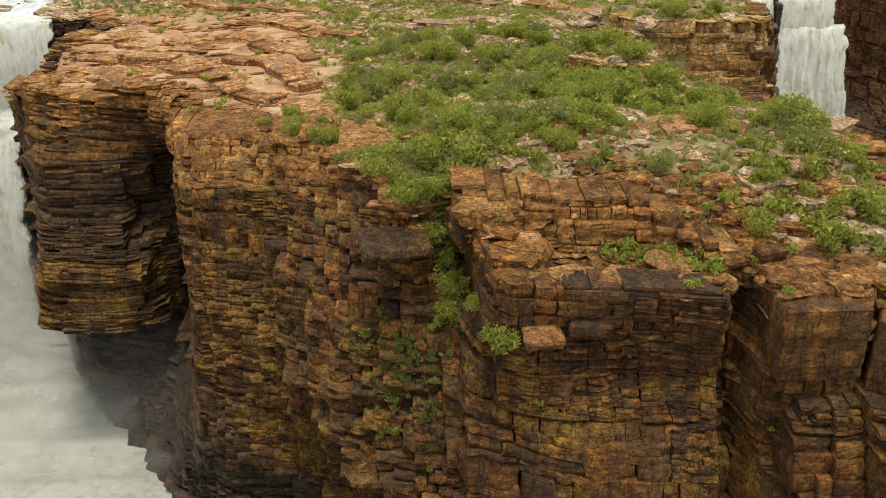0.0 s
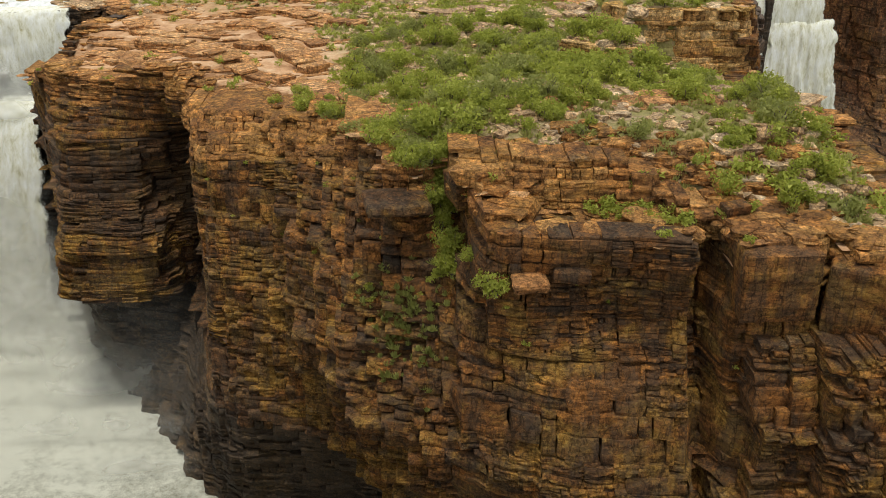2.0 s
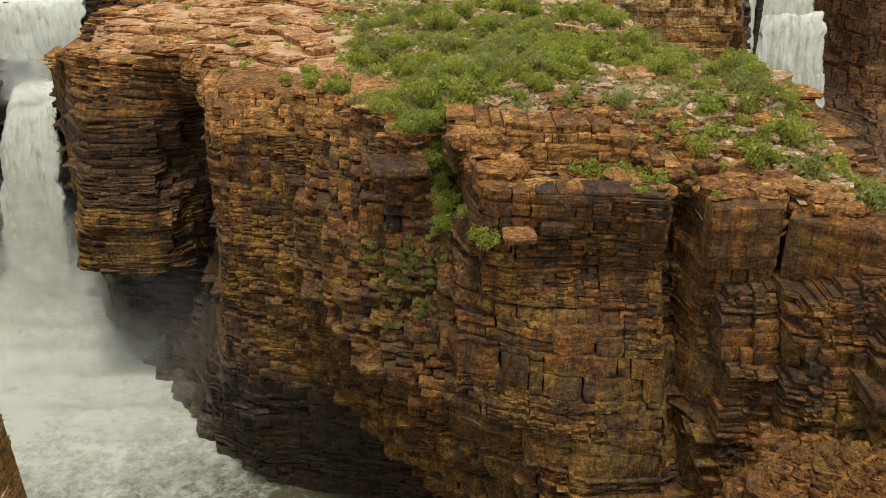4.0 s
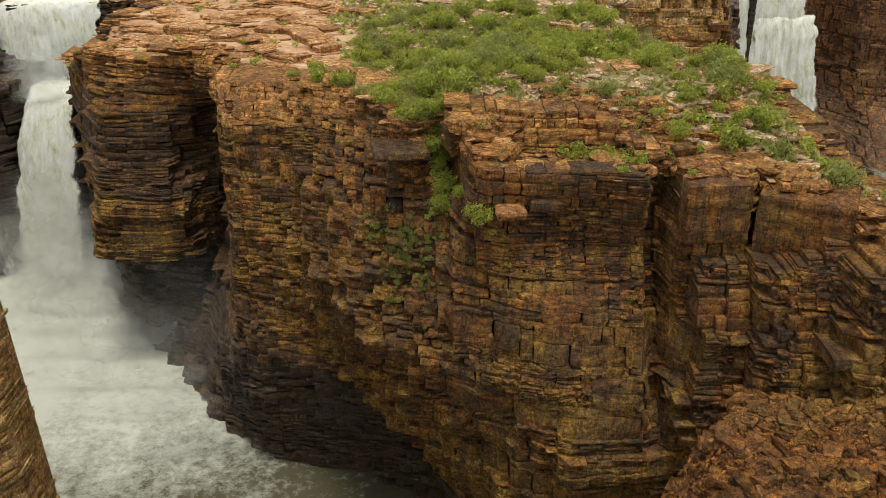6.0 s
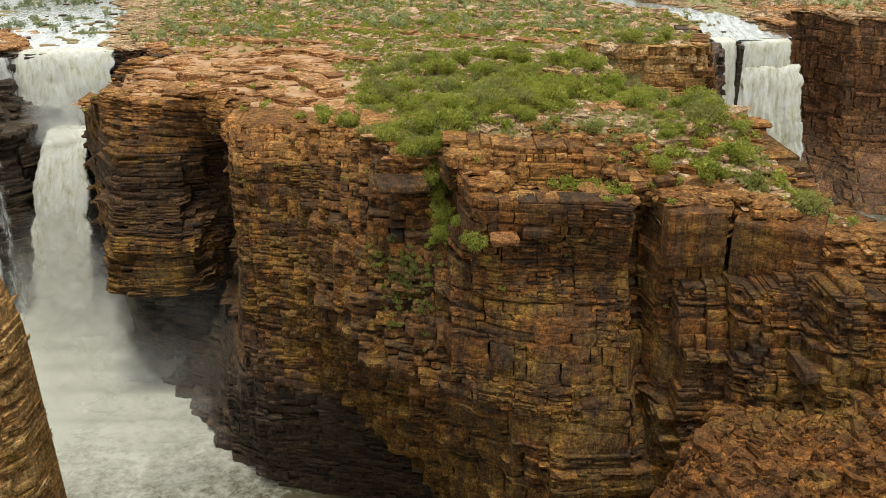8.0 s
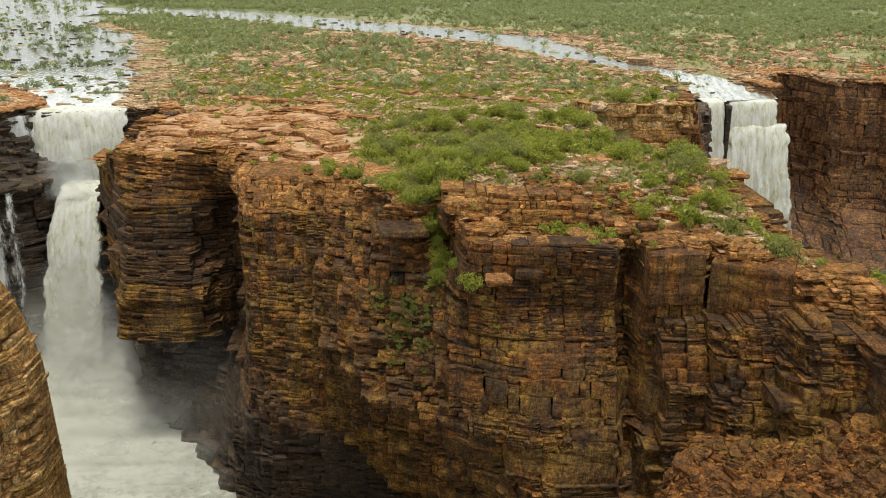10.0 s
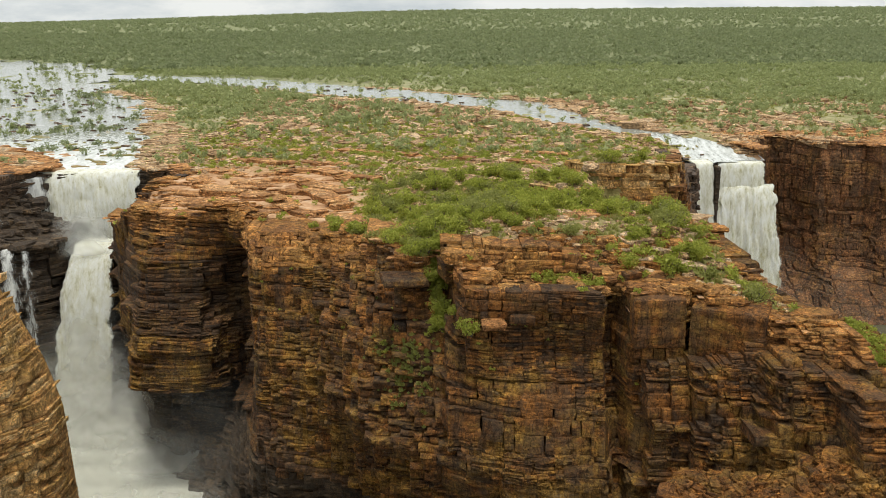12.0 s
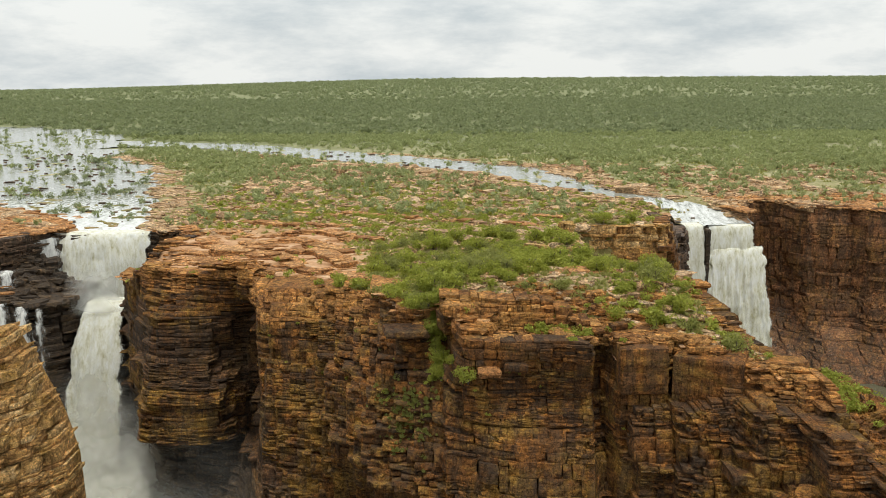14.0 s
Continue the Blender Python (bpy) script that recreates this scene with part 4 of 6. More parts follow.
cliff("cliff_headland_side", RIM_HEAD[-10:], [(0, (0, 5, 10, 16, 19, 24)), (2, (0, 5, 10, 16, 19, 24)), (5, (0, 3, 5, 8, 10, 12)), (9, (0, 1, 2, 4, 5, 8))], lambda x, y: height(x, y), 0.0, 4,
      "shaded rust-red sandstone wall of the headland", ROCK, 1.2, 2.6, calm=0.36)
head_wall = Wall(RIM_HEAD, [(0, (0,) * 6), (40, (0,) * 6)], lambda x, y: height(x, y), 0.0, 3, 0.36)
LEFT_EDGE = [(0, -70), (25, -71), (40, -71.6), (60, -72.4), (70, -74.6), (82, -78.5), (89, -82)]     # height, and where the bank ends
LEFT_RUN = [(-60, -110), (-40, -74), (-20, -33), (-8, -11), (-2, -2), (0, 3)]


def left_top(x):
    z, e = np.array(LEFT_EDGE, float).T
    return np.interp(x, e[::-1], z[::-1]) - 1.4 * vnoise(np.asarray(x, float) / 4, 0 * np.asarray(x, float), seed=61) * (np.asarray(x) < -74)


def left_face(x, z):
    """The near left bank: its broken end comes out of the gorge side in steps."""
    x, z = np.broadcast_arrays(np.asarray(x, float), np.asarray(z, float))
    gone = x - np.interp(z, *np.array(LEFT_EDGE, float).T)
    step = lattice(np.floor(x / 2.4 + vnoise(z / 8, x / 30, seed=63)).astype(np.int64), np.floor(z / 5).astype(np.int64), np.zeros(x.shape, np.int64), 64) - 0.5
    return np.interp(gone, *np.array(LEFT_RUN, float).T) + 1.4 * (fbm(x / 6, z / 6, seed=62) - 0.5) + 0.9 * step


blocky_cliff("cliff_left_bank", "broken orange sandstone cliff beside the gorge", ROCK_OCHRE, 5, -110.0, -70.2, 0.0, left_face, left_top, lambda x: 0.78, (-90, -70, 45, 90), None, lambda x: 0.6 + 0 * x, OCHRE_SINGLE, lambda z: np.interp(z, *np.array(LEFT_EDGE, float).T))
cliff("cliff_left_bank_upstream", RIM_LEFT[5:], [(0, (0, 3, 6, 8, 9, 10)), (2, (0, 1, 2, 4, 4, 4)), (5, (0, 0, 0, 0, 0, 0))], lambda x, y: height(x, y), 0.0, 5, "dark wet broken cliff beside the waterfall", ROCK_RIVER, 0.75, 1.5, calm=1.2)
cliff("cliff_left_bank_downstream", RIM_LEFT[:3], [(0, (0, 2, 4, 6, 8, 10)), (2, (0, 2, 4, 6, 7, 8))], lambda x, y: height(x, y), 0.0, 6, "broken orange sandstone cliff beside the gorge", ROCK_OCHRE, 1.5, 4.0, calm=1.2)
RIGHT_FACE = [(152, 242), (156, 256), (161, 268), (170, 276), (178, 266), (184, 252), (196, 246), (203, 247), (208, 238), (222, 230), (229, 234), (236, 226), (262, 216), (300, 206), (345, 165)]


def right_face(x, z):
    x, z = np.broadcast_arrays(np.asarray(x, float), np.asarray(z, float))
    line = np.interp(x, *np.array(RIGHT_FACE, float).T)
    panel = lattice(np.floor(x / 6.5 + 0.6 * vnoise(z / 16, x / 30, seed=66)).astype(np.int64), np.floor(z / 17).astype(np.int64), np.zeros(x.shape, np.int64), 67) - 0.5
    return line - np.interp(75 - z, [0, 6, 40, 55, 75], [0, 2.0, 4, 10, 34]) + 1.6 * panel + 1.4 * (fbm(x / 11, z / 12, seed=68) - 0.5)


blocky_cliff("cliff_right_bank", "tall sheer red-brown sandstone wall beyond the gorge", ROCK_FAR, 8, 153.0, 345.0, 0.0, right_face,
                          lambda x: height(x, np.interp(x, *np.array(RIGHT_FACE, float).T) + 1.0), lambda x: 1.9, (176, 260, 60, 80), None, lambda x: 0.8 + 0 * x, FAR_SINGLE)
cliff("cliff_right_bank_downstream", RIM_RIGHT[-4:], [(0, (0, 2, 4, 8, 12, 24)), (3, (0, 2, 4, 8, 12, 24))], lambda x, y: height(x, y), 0.0, 9, "tall sheer red-brown sandstone wall beyond the gorge", ROCK_FAR, 3.0, 8.0, calm=0.6)
# gorge floor and pool
xs = np.linspace(-420, 470, 180)
ys = np.linspace(-420, 300, 150)
gx, gy = np.meshgrid(xs, ys)
gz = 0.25 * (fbm(gx / 6, gy / 6, seed=71) - 0.5)
ix = np.arange(gx.size).reshape(gx.shape)
pool_quads = np.stack([ix[:-1, :-1], ix[:-1, 1:], ix[1:, 1:], ix[1:, :-1]], -1).reshape(-1, 4)
pool_me = mesh_of("pool", np.stack([gx.ravel(), gy.ravel(), gz.ravel()], 1), pool_quads, POOL, soft=True)
foam_far = np.minimum(np.hypot(gx + 100, (gy - 120) * 0.9), 60 + np.hypot(gx - 140, gy - 210))
pool_me.attributes.new("foam", "FLOAT", "POINT").data.foreach_set("value", (1 - smooth(38, 130, foam_far)).ravel().astype(np.float32))
tagged(new("water_pool", pool_me), "churned brown-green pool with white foam", "water", kind="structure")


# ---- rock steps beside the falls ----


def step_face(x, z):
    """A flight of low ledges set back from the brink."""
    line = np.interp(x, *np.array(STEP, float).T)
    return line + 0.75 * np.floor((np.asarray(z, float) - 93.4) / 1.1 + 0.8 * vnoise(np.asarray(x) / 5, 0 * np.asarray(z), seed=53)) + 3.0 * (fbm(np.asarray(x) / 5, np.asarray(z) / 9, seed=52) - 0.5)


blocky_cliff("cliff_rim_step", "low broken rust-orange ledges set back from the rim", ROCK_RIM, 12, 5.5, 41.0, 87.4, step_face,
                        lambda x: 94.2 - 0.42 * np.clip(np.asarray(x, float) - 27, 0, 20) - 1.2 * vnoise(np.asarray(x) / 4, 0 * np.asarray(x), seed=54), lambda x: 0.62, (9, 33, 88, 96), None, lambda x: 0.2 + 0 * x, RIM_SINGLE)
SCARP = [(44, 106), (47, 99), (55, 97), (57, 98), (62, 95), (66, 96), (73, 95), (76, 100)]
scarp, scarp_wall = cliff("cliff_scarp", SCARP, [(0, (0, 0, 0, 1, 1, 2)), (7, (0, 0, 1, 2, 3, 4))], lambda x, y: 92.8 + 0 * np.asarray(x), 68.0, 13,
                          "low orange sandstone scarp standing on a green bench", ROCK_OCHRE, 0.9, 2.2)
SCARP_SIDE = [(75, 99), (80, 106), (84, 120), (90, 126), (92, 148), (97, 152), (99, 180), (101, 192), (104, 220)]
cliff("cliff_scarp_side", SCARP_SIDE, [(0, (0, 1, 2, 4, 5, 8)), (4, (0, 1, 1.5, 2, 3, 4)), (8, (0, 0, 0, 0, 0, 0))], lambda x, y: 90 - 0.45 * np.clip(np.asarray(x) - 76, 0, 40) + 0.5 * vnoise(x / 6, y / 6, seed=88), 20.0, 23,
                              "dark damp layered rock stepping down beside a waterfall", ROCK_RIVER, 0.9, 2.6)
LEDGE = [(29, 75), (36, 68), (43, 65), (46, 69), (45, 80)]
cliff("cliff_ledge", LEDGE, [(0, (0, 0.2, 0.4, 0.8, 1, 1)), (4, (0, 0.2, 0.4, 0.8, 1, 1))], lambda x, y: 92.0 + 0 * np.asarray(x), 84.0, 19,
                               "low ledge of pale orange blocks among bushes", ROCK_OCHRE, 0.8, 1.9)
SHELVES = [
    ([(-92, 128), (-80, 112), (-66, 104), (-50, 97), (-38, 88), (-28, 76)], 0.7, True), ([(-91, 140), (-80, 128), (-62, 120), (-46, 112), (-30, 97), (-22, 84)], 0.9, True),
    ([(-82, 160), (-76, 149), (-60, 138), (-40, 130), (-22, 110)], 0.8, True), ([(-98, 188), (-80, 172), (-56, 158), (-34, 146), (-14, 128)], 0.9, True),
    ([(-92, 208), (-60, 186), (-30, 170), (0, 150)], 0.9, True), ([(-86, 236), (-50, 212), (-15, 196), (20, 178)], 0.9, True),
    ([(-84, 120), (-70, 111), (-58, 106)], 0.6, True), ([(-76, 142), (-60, 130), (-48, 124)], 0.6, True), ([(-30, 86), (-22, 72), (-14, 60)], 0.8, True),
    ([(-14, 58), (-8, 44), (-2, 33), (6, 28)], 1.1, True), ([(-6, 82), (8, 74), (20, 72)], 1.0, False), ([(8, 42), (18, 38), (30, 34), (40, 35)], 1.1, False),
    ([(14, 60), (26, 55), (34, 54)], 0.9, False), ([(-10, 112), (10, 104), (28, 102)], 1.1, False), ([(44, 40), (54, 30), (60, 26)], 0.9, False),
    ([(-8, 140), (16, 130), (40, 128), (62, 140)], 1.1, False), ([(20, 24), (32, 20), (44, 19), (54, 14)], 0.9, True), ([(50, 60), (58, 54), (64, 52)], 0.8, True),
    ([(30, 170), (52, 160), (78, 166)], 1.2, True), ([(40, 200), (66, 190), (92, 196)], 1.2, True), ([(-40, 240), (0, 222), (40, 216), (76, 226)], 1.2, False)]
for n, (line, rise, orange) in enumerate(SHELVES):
    wavy = resampled(line, 2)
    wavy = [(float(a + 5 * (vnoise(a / 5, b / 5, seed=700 + n) - 0.5)), float(b + 5 * (vnoise(a / 5, b / 5, seed=740 + n) - 0.5))) for a, b in wavy]
    tops = height(np.array(wavy)[:, 0], np.array(wavy)[:, 1])
    cliff("rock_shelf", wavy, [(0, (0, 0, 0, 0.2, 0.4, 0.6)), (len(wavy) - 1, (0, 0, 0, 0.2, 0.4, 0.6))], lambda x, y, rise=rise, n=n: height(x, y) + rise * (2.2 * vnoise(np.asarray(x) / 9, np.asarray(y) / 9, seed=780 + n) - 0.5), float(tops.min()) - 0.6, 720 + n,
          "low ledge of broken orange slabs on the plateau" if orange else "low ledge of pale weathered slabs among bushes", ROCK_TOP if orange else ROCK_PALE, 0.5, 3.6, calm=0.5)
BUTTRESS = [(38, -16), (46, -17), (47.5, -22), (55, -24), (56.5, -30), (63, -32), (64, -41), (71, -43), (72, -56), (82, -58), (84, -72)]
BUTTRESS_TOP = [(40, 77), (46, 79), (50, 80), (57, 83), (61, 84), (66, 82), (74, 76), (84, 67)]


def buttress_top(x):
    return np.interp(np.asarray(x, float), *np.array(BUTTRESS_TOP, float).T)


def buttress_face(x, z):
    x, z = np.broadcast_arrays(np.asarray(x, float), np.asarray(z, float))
    line = np.interp(x, *np.array(BUTTRESS, float).T)
    fall = np.clip(buttress_top(x) - z, 0, 60)
    return line - 9 * (1 - np.exp(-fall / 14)) + 3.4 * (fbm(x / 8, z / 6, seed=56) - 0.5) + 1.6 * (lattice(np.floor(x / 4.3 + vnoise(z / 9, x / 30, seed=57)).astype(np.int64), np.floor(z / 7.5).astype(np.int64), np.zeros(x.shape, np.int64), 58) - 0.5)


buttress = blocky_cliff("cliff_buttress", "broken rust-red rock buttress above fallen rubble", ROCK, 22, 40.0, 84.0, 36.0, buttress_face, buttress_top, lambda x: 0.62, (44, 68, 62, 84), None, lambda x: 0.15 + 0 * x)
TERRACE = [(-195, 128), (-160, 136), (-144, 141), (-133, 146), (-127, 153), (-127, 164), (-131, 176)]
terrace, terrace_wall = cliff("cliff_terrace", TERRACE, [(0, (0, 1, 2, 3, 4, 5)), (3, (0, 2, 4, 6, 7, 8)), (6, (0, 0, 0, 0, 0, 0))], lambda x, y: 57.5 + 8 * smooth(-134, -165, x) + 1.2 * (fbm(np.asarray(x) / 6, np.asarray(y) / 6, seed=81) - 0.5), 0.0, 14,
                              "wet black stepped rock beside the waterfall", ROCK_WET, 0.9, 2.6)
LIP = [(-130, 160), (-118, 158), (-108, 155), (-98, 152)]
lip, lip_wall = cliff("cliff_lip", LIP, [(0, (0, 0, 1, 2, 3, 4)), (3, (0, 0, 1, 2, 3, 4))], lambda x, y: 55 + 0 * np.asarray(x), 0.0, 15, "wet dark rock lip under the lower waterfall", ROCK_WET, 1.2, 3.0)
BACK_L = [(-160, 178), (-150, 170), (-142, 183), (-124, 185), (-106, 185), (-101, 185.5)]
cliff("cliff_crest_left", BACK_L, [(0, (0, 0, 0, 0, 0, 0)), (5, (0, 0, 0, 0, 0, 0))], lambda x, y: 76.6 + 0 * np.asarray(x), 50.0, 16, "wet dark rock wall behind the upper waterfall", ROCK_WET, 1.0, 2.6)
BACK_R = [(106, 214), (113, 226), (120, 231), (151, 232.5), (153, 250)]
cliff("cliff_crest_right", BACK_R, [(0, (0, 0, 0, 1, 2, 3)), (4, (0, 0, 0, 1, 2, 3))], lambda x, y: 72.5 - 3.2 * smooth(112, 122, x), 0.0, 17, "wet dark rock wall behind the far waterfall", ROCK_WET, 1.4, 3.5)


def sheet(name, xs, ys, z_of, mat, thing_label, keep=None):
    x, y = np.meshgrid(xs, ys)
    z = z_of(x, y)
    ix = np.arange(x.size).reshape(x.shape)
    quads = np.stack([ix[:-1, :-1], ix[:-1, 1:], ix[1:, 1:], ix[1:, :-1]], -1).reshape(-1, 4)
    if keep is not None:
        quads = quads[keep(x.ravel()[quads].mean(1), y.ravel()[quads].mean(1))]
    used = np.unique(quads)
    remap = np.zeros(x.size, int)
    remap[used] = np.arange(len(used))
    me = mesh_of(name, np.stack([x.ravel(), y.ravel(), z.ravel()], 1)[used], remap[quads], mat, soft=mat in (RIVER,))
    return me, x.ravel()[used], y.ravel()[used]


TERRACE_TOP = [(-195, 126), (-160, 135), (-144, 140), (-132, 145), (-126, 153), (-126, 164), (-130, 186), (-195, 186)]
terrace_me, _, _ = sheet("terrace_top", np.arange(-195, -120, 1.2), np.arange(124, 187, 1.2),
                         lambda x, y: 57.6 + np.round((smooth(-134, -165, x) * 8 + smooth(150, 172, y) * smooth(-130, -150, x) * 9 + 1.5 * fbm(x / 7, y / 7, seed=82)) / 1.5) * 1.5 - 0.6,
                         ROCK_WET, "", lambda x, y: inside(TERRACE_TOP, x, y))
put_part("rock_shelf", terrace_me, terrace)

rr = np.random.default_rng(83)
wx, wy = rr.uniform(-190, -124, 900), rr.uniform(130, 186, 900)
ok = inside(TERRACE_TOP, wx, wy)
wx, wy = wx[ok], wy[ok]
wet_size = rr.lognormal(0.1, 0.5, len(wx))
wet_z = 58 + smooth(-134, -165, wx) * 8 + smooth(150, 172, wy) * smooth(-130, -150, wx) * 9
WET_STONES = (np.stack([wx, wy, wet_z], 1), np.stack([wet_size * 2.6, wet_size * 1.8, wet_size * 0.9], 1))

# ---- rivers ----
river_me, rx, ry = sheet("river", spread(-210, 130, 2.2, -1300, 160, 1.06), spread(180, 420, 2.2, 178, 1000, 1.06),
                         lambda x, y: river_level(x, y) + 0.15 * (fbm(x / 3, y / 6, seed=91) - 0.5), RIVER, "",
                         lambda x, y: (river_depth(x, y) > -5) & ~inside(GORGE, x, y))
rapid = (1 - smooth(190, 330, ry)) * (rx < 0) + (1 - smooth(245, 300, ry)) * (rx > 60) * 0.75
river_me.attributes.new("foam", "FLOAT", "POINT").data.foreach_set("value", rapid.astype(np.float32))
tagged(new("water_river", river_me), "pale shallow river sheet with white rapids", "water", kind="structure")


# ---- falling water ----
def curtain(name, a, b, z_top, z_low, throw, widen, mat, seed, thickness=1.0, across=70, down=110, ragged=0.5, lead=3.0, fade=-0.05):
    """A sheet of falling water from the crest line a to b, thrown out to the right of the way from a to b."""
    a, b = np.array(a, float), np.array(b, float)
    way = (b - a) / np.linalg.norm(b - a)
    side = np.array([way[1], -way[0]])
    u, f = np.meshgrid(np.linspace(0, 1, across), np.linspace(-0.06, 1, down))
    width = np.linalg.norm(b - a)
    fall = np.clip(f, 0, 1)
    z = z_top + (z_low - z_top) * fall ** 1.15 + np.where(f < 0, -f * 6, 0)
    out = throw * np.sqrt(fall) + np.where(f < 0, f / 0.06 * lead, 0)
    spread_u = (u - 0.5) * (width + widen * fall)
    ropes = fbm(u * width / 1.5, f * (z_top - z_low) / 22, seed=seed) - 0.5
    puffs = fbm(u * width / 4, f * (z_top - z_low) / 12, seed=seed + 3) - 0.5
    out = out + thickness * (2.2 * ropes * smooth(0, 0.12, fall) + 2.6 * puffs * smooth(0.05, 0.5, fall))
    out = out - 2.2 * thickness * (2 * np.abs(u - 0.5)) ** 6
    edge = ragged * (fbm(f * (z_top - z_low) / 4, u * 0 + seed, seed=seed + 5) - 0.5) * 4
    spread_u = spread_u + edge * np.sign(u - 0.5) * (2 * np.abs(u - 0.5)) ** 2
    mid = (a + b) / 2
    x, y = mid[0] + way[0] * spread_u + side[0] * out, mid[1] + way[1] * spread_u + side[1] * out
    ix = np.arange(u.size).reshape(u.shape)
    quads = np.stack([ix[:-1, :-1], ix[1:, :-1], ix[1:, 1:], ix[:-1, 1:]], -1).reshape(-1, 4)
    me = mesh_of(name, np.stack([x.ravel(), y.ravel(), z.ravel()], 1), quads, mat, soft=True)
    body = smooth(0, 3.4 / width, np.minimum(u, 1 - u) + 0.06 * (fbm(f * 9, u * 6, seed=seed + 9) - 0.5)) * smooth(-0.06, fade, f)
    me.attributes.new("body", "FLOAT", "POINT").data.foreach_set("value", body.ravel().astype(np.float32))
    return me


left_fall = tagged(new("waterfall"), "thundering two-tier white waterfall tinted pale yellow", "waterfall")
put_part("upper_curtain", curtain("upper_curtain", (-143, 184), (-106, 185), 77.3, 53, 7, -2, FALL, 101, 0.8), left_fall)
put_part("side_curtain", curtain("side_curtain", (-150, 172), (-141, 181), 76, 60, 2, 2, FALL_THIN, 104, 0.3, 30, 50, 1.0), left_fall, "thin white veil over dark rock")
put_part("lower_curtain", curtain("lower_curtain", (-123, 158), (-106, 155.5), 56.5, -1, 24, 6, FALL, 107, 0.75, 60, 130, 0.7, 8.0, 0.04), left_fall)
cascade = tagged(new("cascade"), "thin white cascade trickling down black wet steps", "waterfall")
for n, (x, y, w, top) in enumerate([(-150, 137.5, 6, 60.5), (-143, 140, 5, 58.8), (-137, 142.5, 3, 58.4)]):
    put_part("strand", curtain("strand", (x, y), (x + w, y + w * 0.45), top, 1, 10, 3, FALL_THIN, 111 + n, 0.5, 36, 90, 0.8), cascade)
for n, (x, y, w) in enumerate([(-162, 151, 8), (-153, 153, 6)]):
    put_part("strand", curtain("strand", (x, y), (x + w, y + w * 0.3), 68, 59, 3, 1, FALL_THIN, 131 + n, 0.3, 14, 30, 0.8), cascade)
right_fall = tagged(new("waterfall"), "distant stepped white waterfall dropping into a misty gorge", "waterfall")
put_part("upper_curtain", curtain("upper_curtain", (130, 231.5), (151, 230), 70, 52, 4, 4, FALL, 123, 0.5, 60, 40, 0.9), right_fall)
put_part("lower_curtain", curtain("lower_curtain", (129.5, 230), (156, 228), 60.5, 0, 11, 10, FALL, 125, 1.1, 80, 110, 0.9, 0.0, 0.06), right_fall)
put_part("side_curtain", curtain("side_curtain", (117.6, 225.5), (127.2, 226), 70.8, 0, 7, 6, FALL, 127, 0.6, 30, 110, 0.5, 7.0), right_fall)


# ---- loose rock ----
def rock_shape(rng, flat=0.06):
    """A worn block of unit size: 26 corners, 24 faces."""
    pts, at = [], {}
    for i in range(3):
        for j in range(3):
            for k in range(3):
                if (i, j, k) != (1, 1, 1):
                    at[i, j, k] = len(pts)
                    pts.append((i - 1, j - 1, k - 1))
    p = np.array(pts, float)
    corner = np.abs(p).sum(1)
    p = p * np.where(corner == 3, 0.84, np.where(corner == 2, 0.93, 1.0))[:, None] * 0.5
    p = p + rng.normal(0, flat, p.shape)
    faces = []
    for axis in range(3):
        for end in (0, 2):
            for i in range(2):
                for j in range(2):
                    quad = []
                    for di, dj in ((0, 0), (1, 0), (1, 1), (0, 1)):
                        key = [0, 0, 0]
                        key[axis], key[(axis + 1) % 3], key[(axis + 2) % 3] = end, i + di, j + dj
                        quad.append(at[tuple(key)])
                    faces.append(quad if end == 2 else quad[::-1])
    return p, np.array(faces)


SHAPES = [rock_shape(np.random.default_rng(200 + n)) for n in range(8)]


def rocks_mass(rng, places, sizes, tilt=0.12, turn=None):
    """Loose blocks joined: places (n, 3), sizes (n, 3)."""
    n = len(places)
    yaw, tx, ty = rng.uniform(0, 6.283, n), rng.normal(0, tilt, n), rng.normal(0, tilt, n)
    if turn:
        yaw = rng.normal(turn[0], turn[1], n)
    pick = rng.integers(0, 8, n)
    base = np.array([sh[0] for sh in SHAPES])[pick] * sizes[:, None, :]
    base = base + np.stack([np.zeros_like(base[..., 0]), np.zeros_like(base[..., 0]), base[..., 0] * tx[:, None] + base[..., 1] * ty[:, None]], -1)
    c, sn = np.cos(yaw)[:, None], np.sin(yaw)[:, None]
    v = np.stack([base[..., 0] * c - base[..., 1] * sn, base[..., 0] * sn + base[..., 1] * c, base[..., 2]], -1) + places[:, None, :]
    f = SHAPES[0][1][None] + 26 * np.arange(n)[:, None, None]
    return v.reshape(-1, 3), f.reshape(-1, 4)


def on_land(rng, n, x0, x1, y0, y1, chance):
    """Places on the plateau, kept with a chance that depends on the place."""
    x, y = rng.uniform(x0, x1, n), rng.uniform(y0, y1, n)
    ok = ~inside(GORGE, x, y) & (rng.random(n) < chance(x, y)) & (river_depth(x, y) < -1)
    return x[ok], y[ok]


def ground_at(x, y):
    z, b = height(x, y), bareness(x, y)
    return z * (1 - b) + terraced(x, y, z) * b


def ledge_edge(x, y):
    """1 near the broken edges of the low beds."""
    k = height(x, y) / 1.2 + 1.2 * fbm(x / 14, y / 14, seed=21)
    return np.where(np.abs((k - np.floor(k)) - 0.9) < 0.14, 1.0, 0.08)


rng = np.random.default_rng(31)
# thin slabs lying on the bare red rock
sx, sy = on_land(rng, 30000, -112, 80, -26, 215, lambda x, y: 0.5 * bareness(x, y) * ledge_edge(x, y))
size = np.minimum(rng.lognormal(0.0, 0.45, len(sx)), 1.9)
slabs = np.stack([size * 3.8, size * 0.95, 0.27 * size ** 0.5], 1)
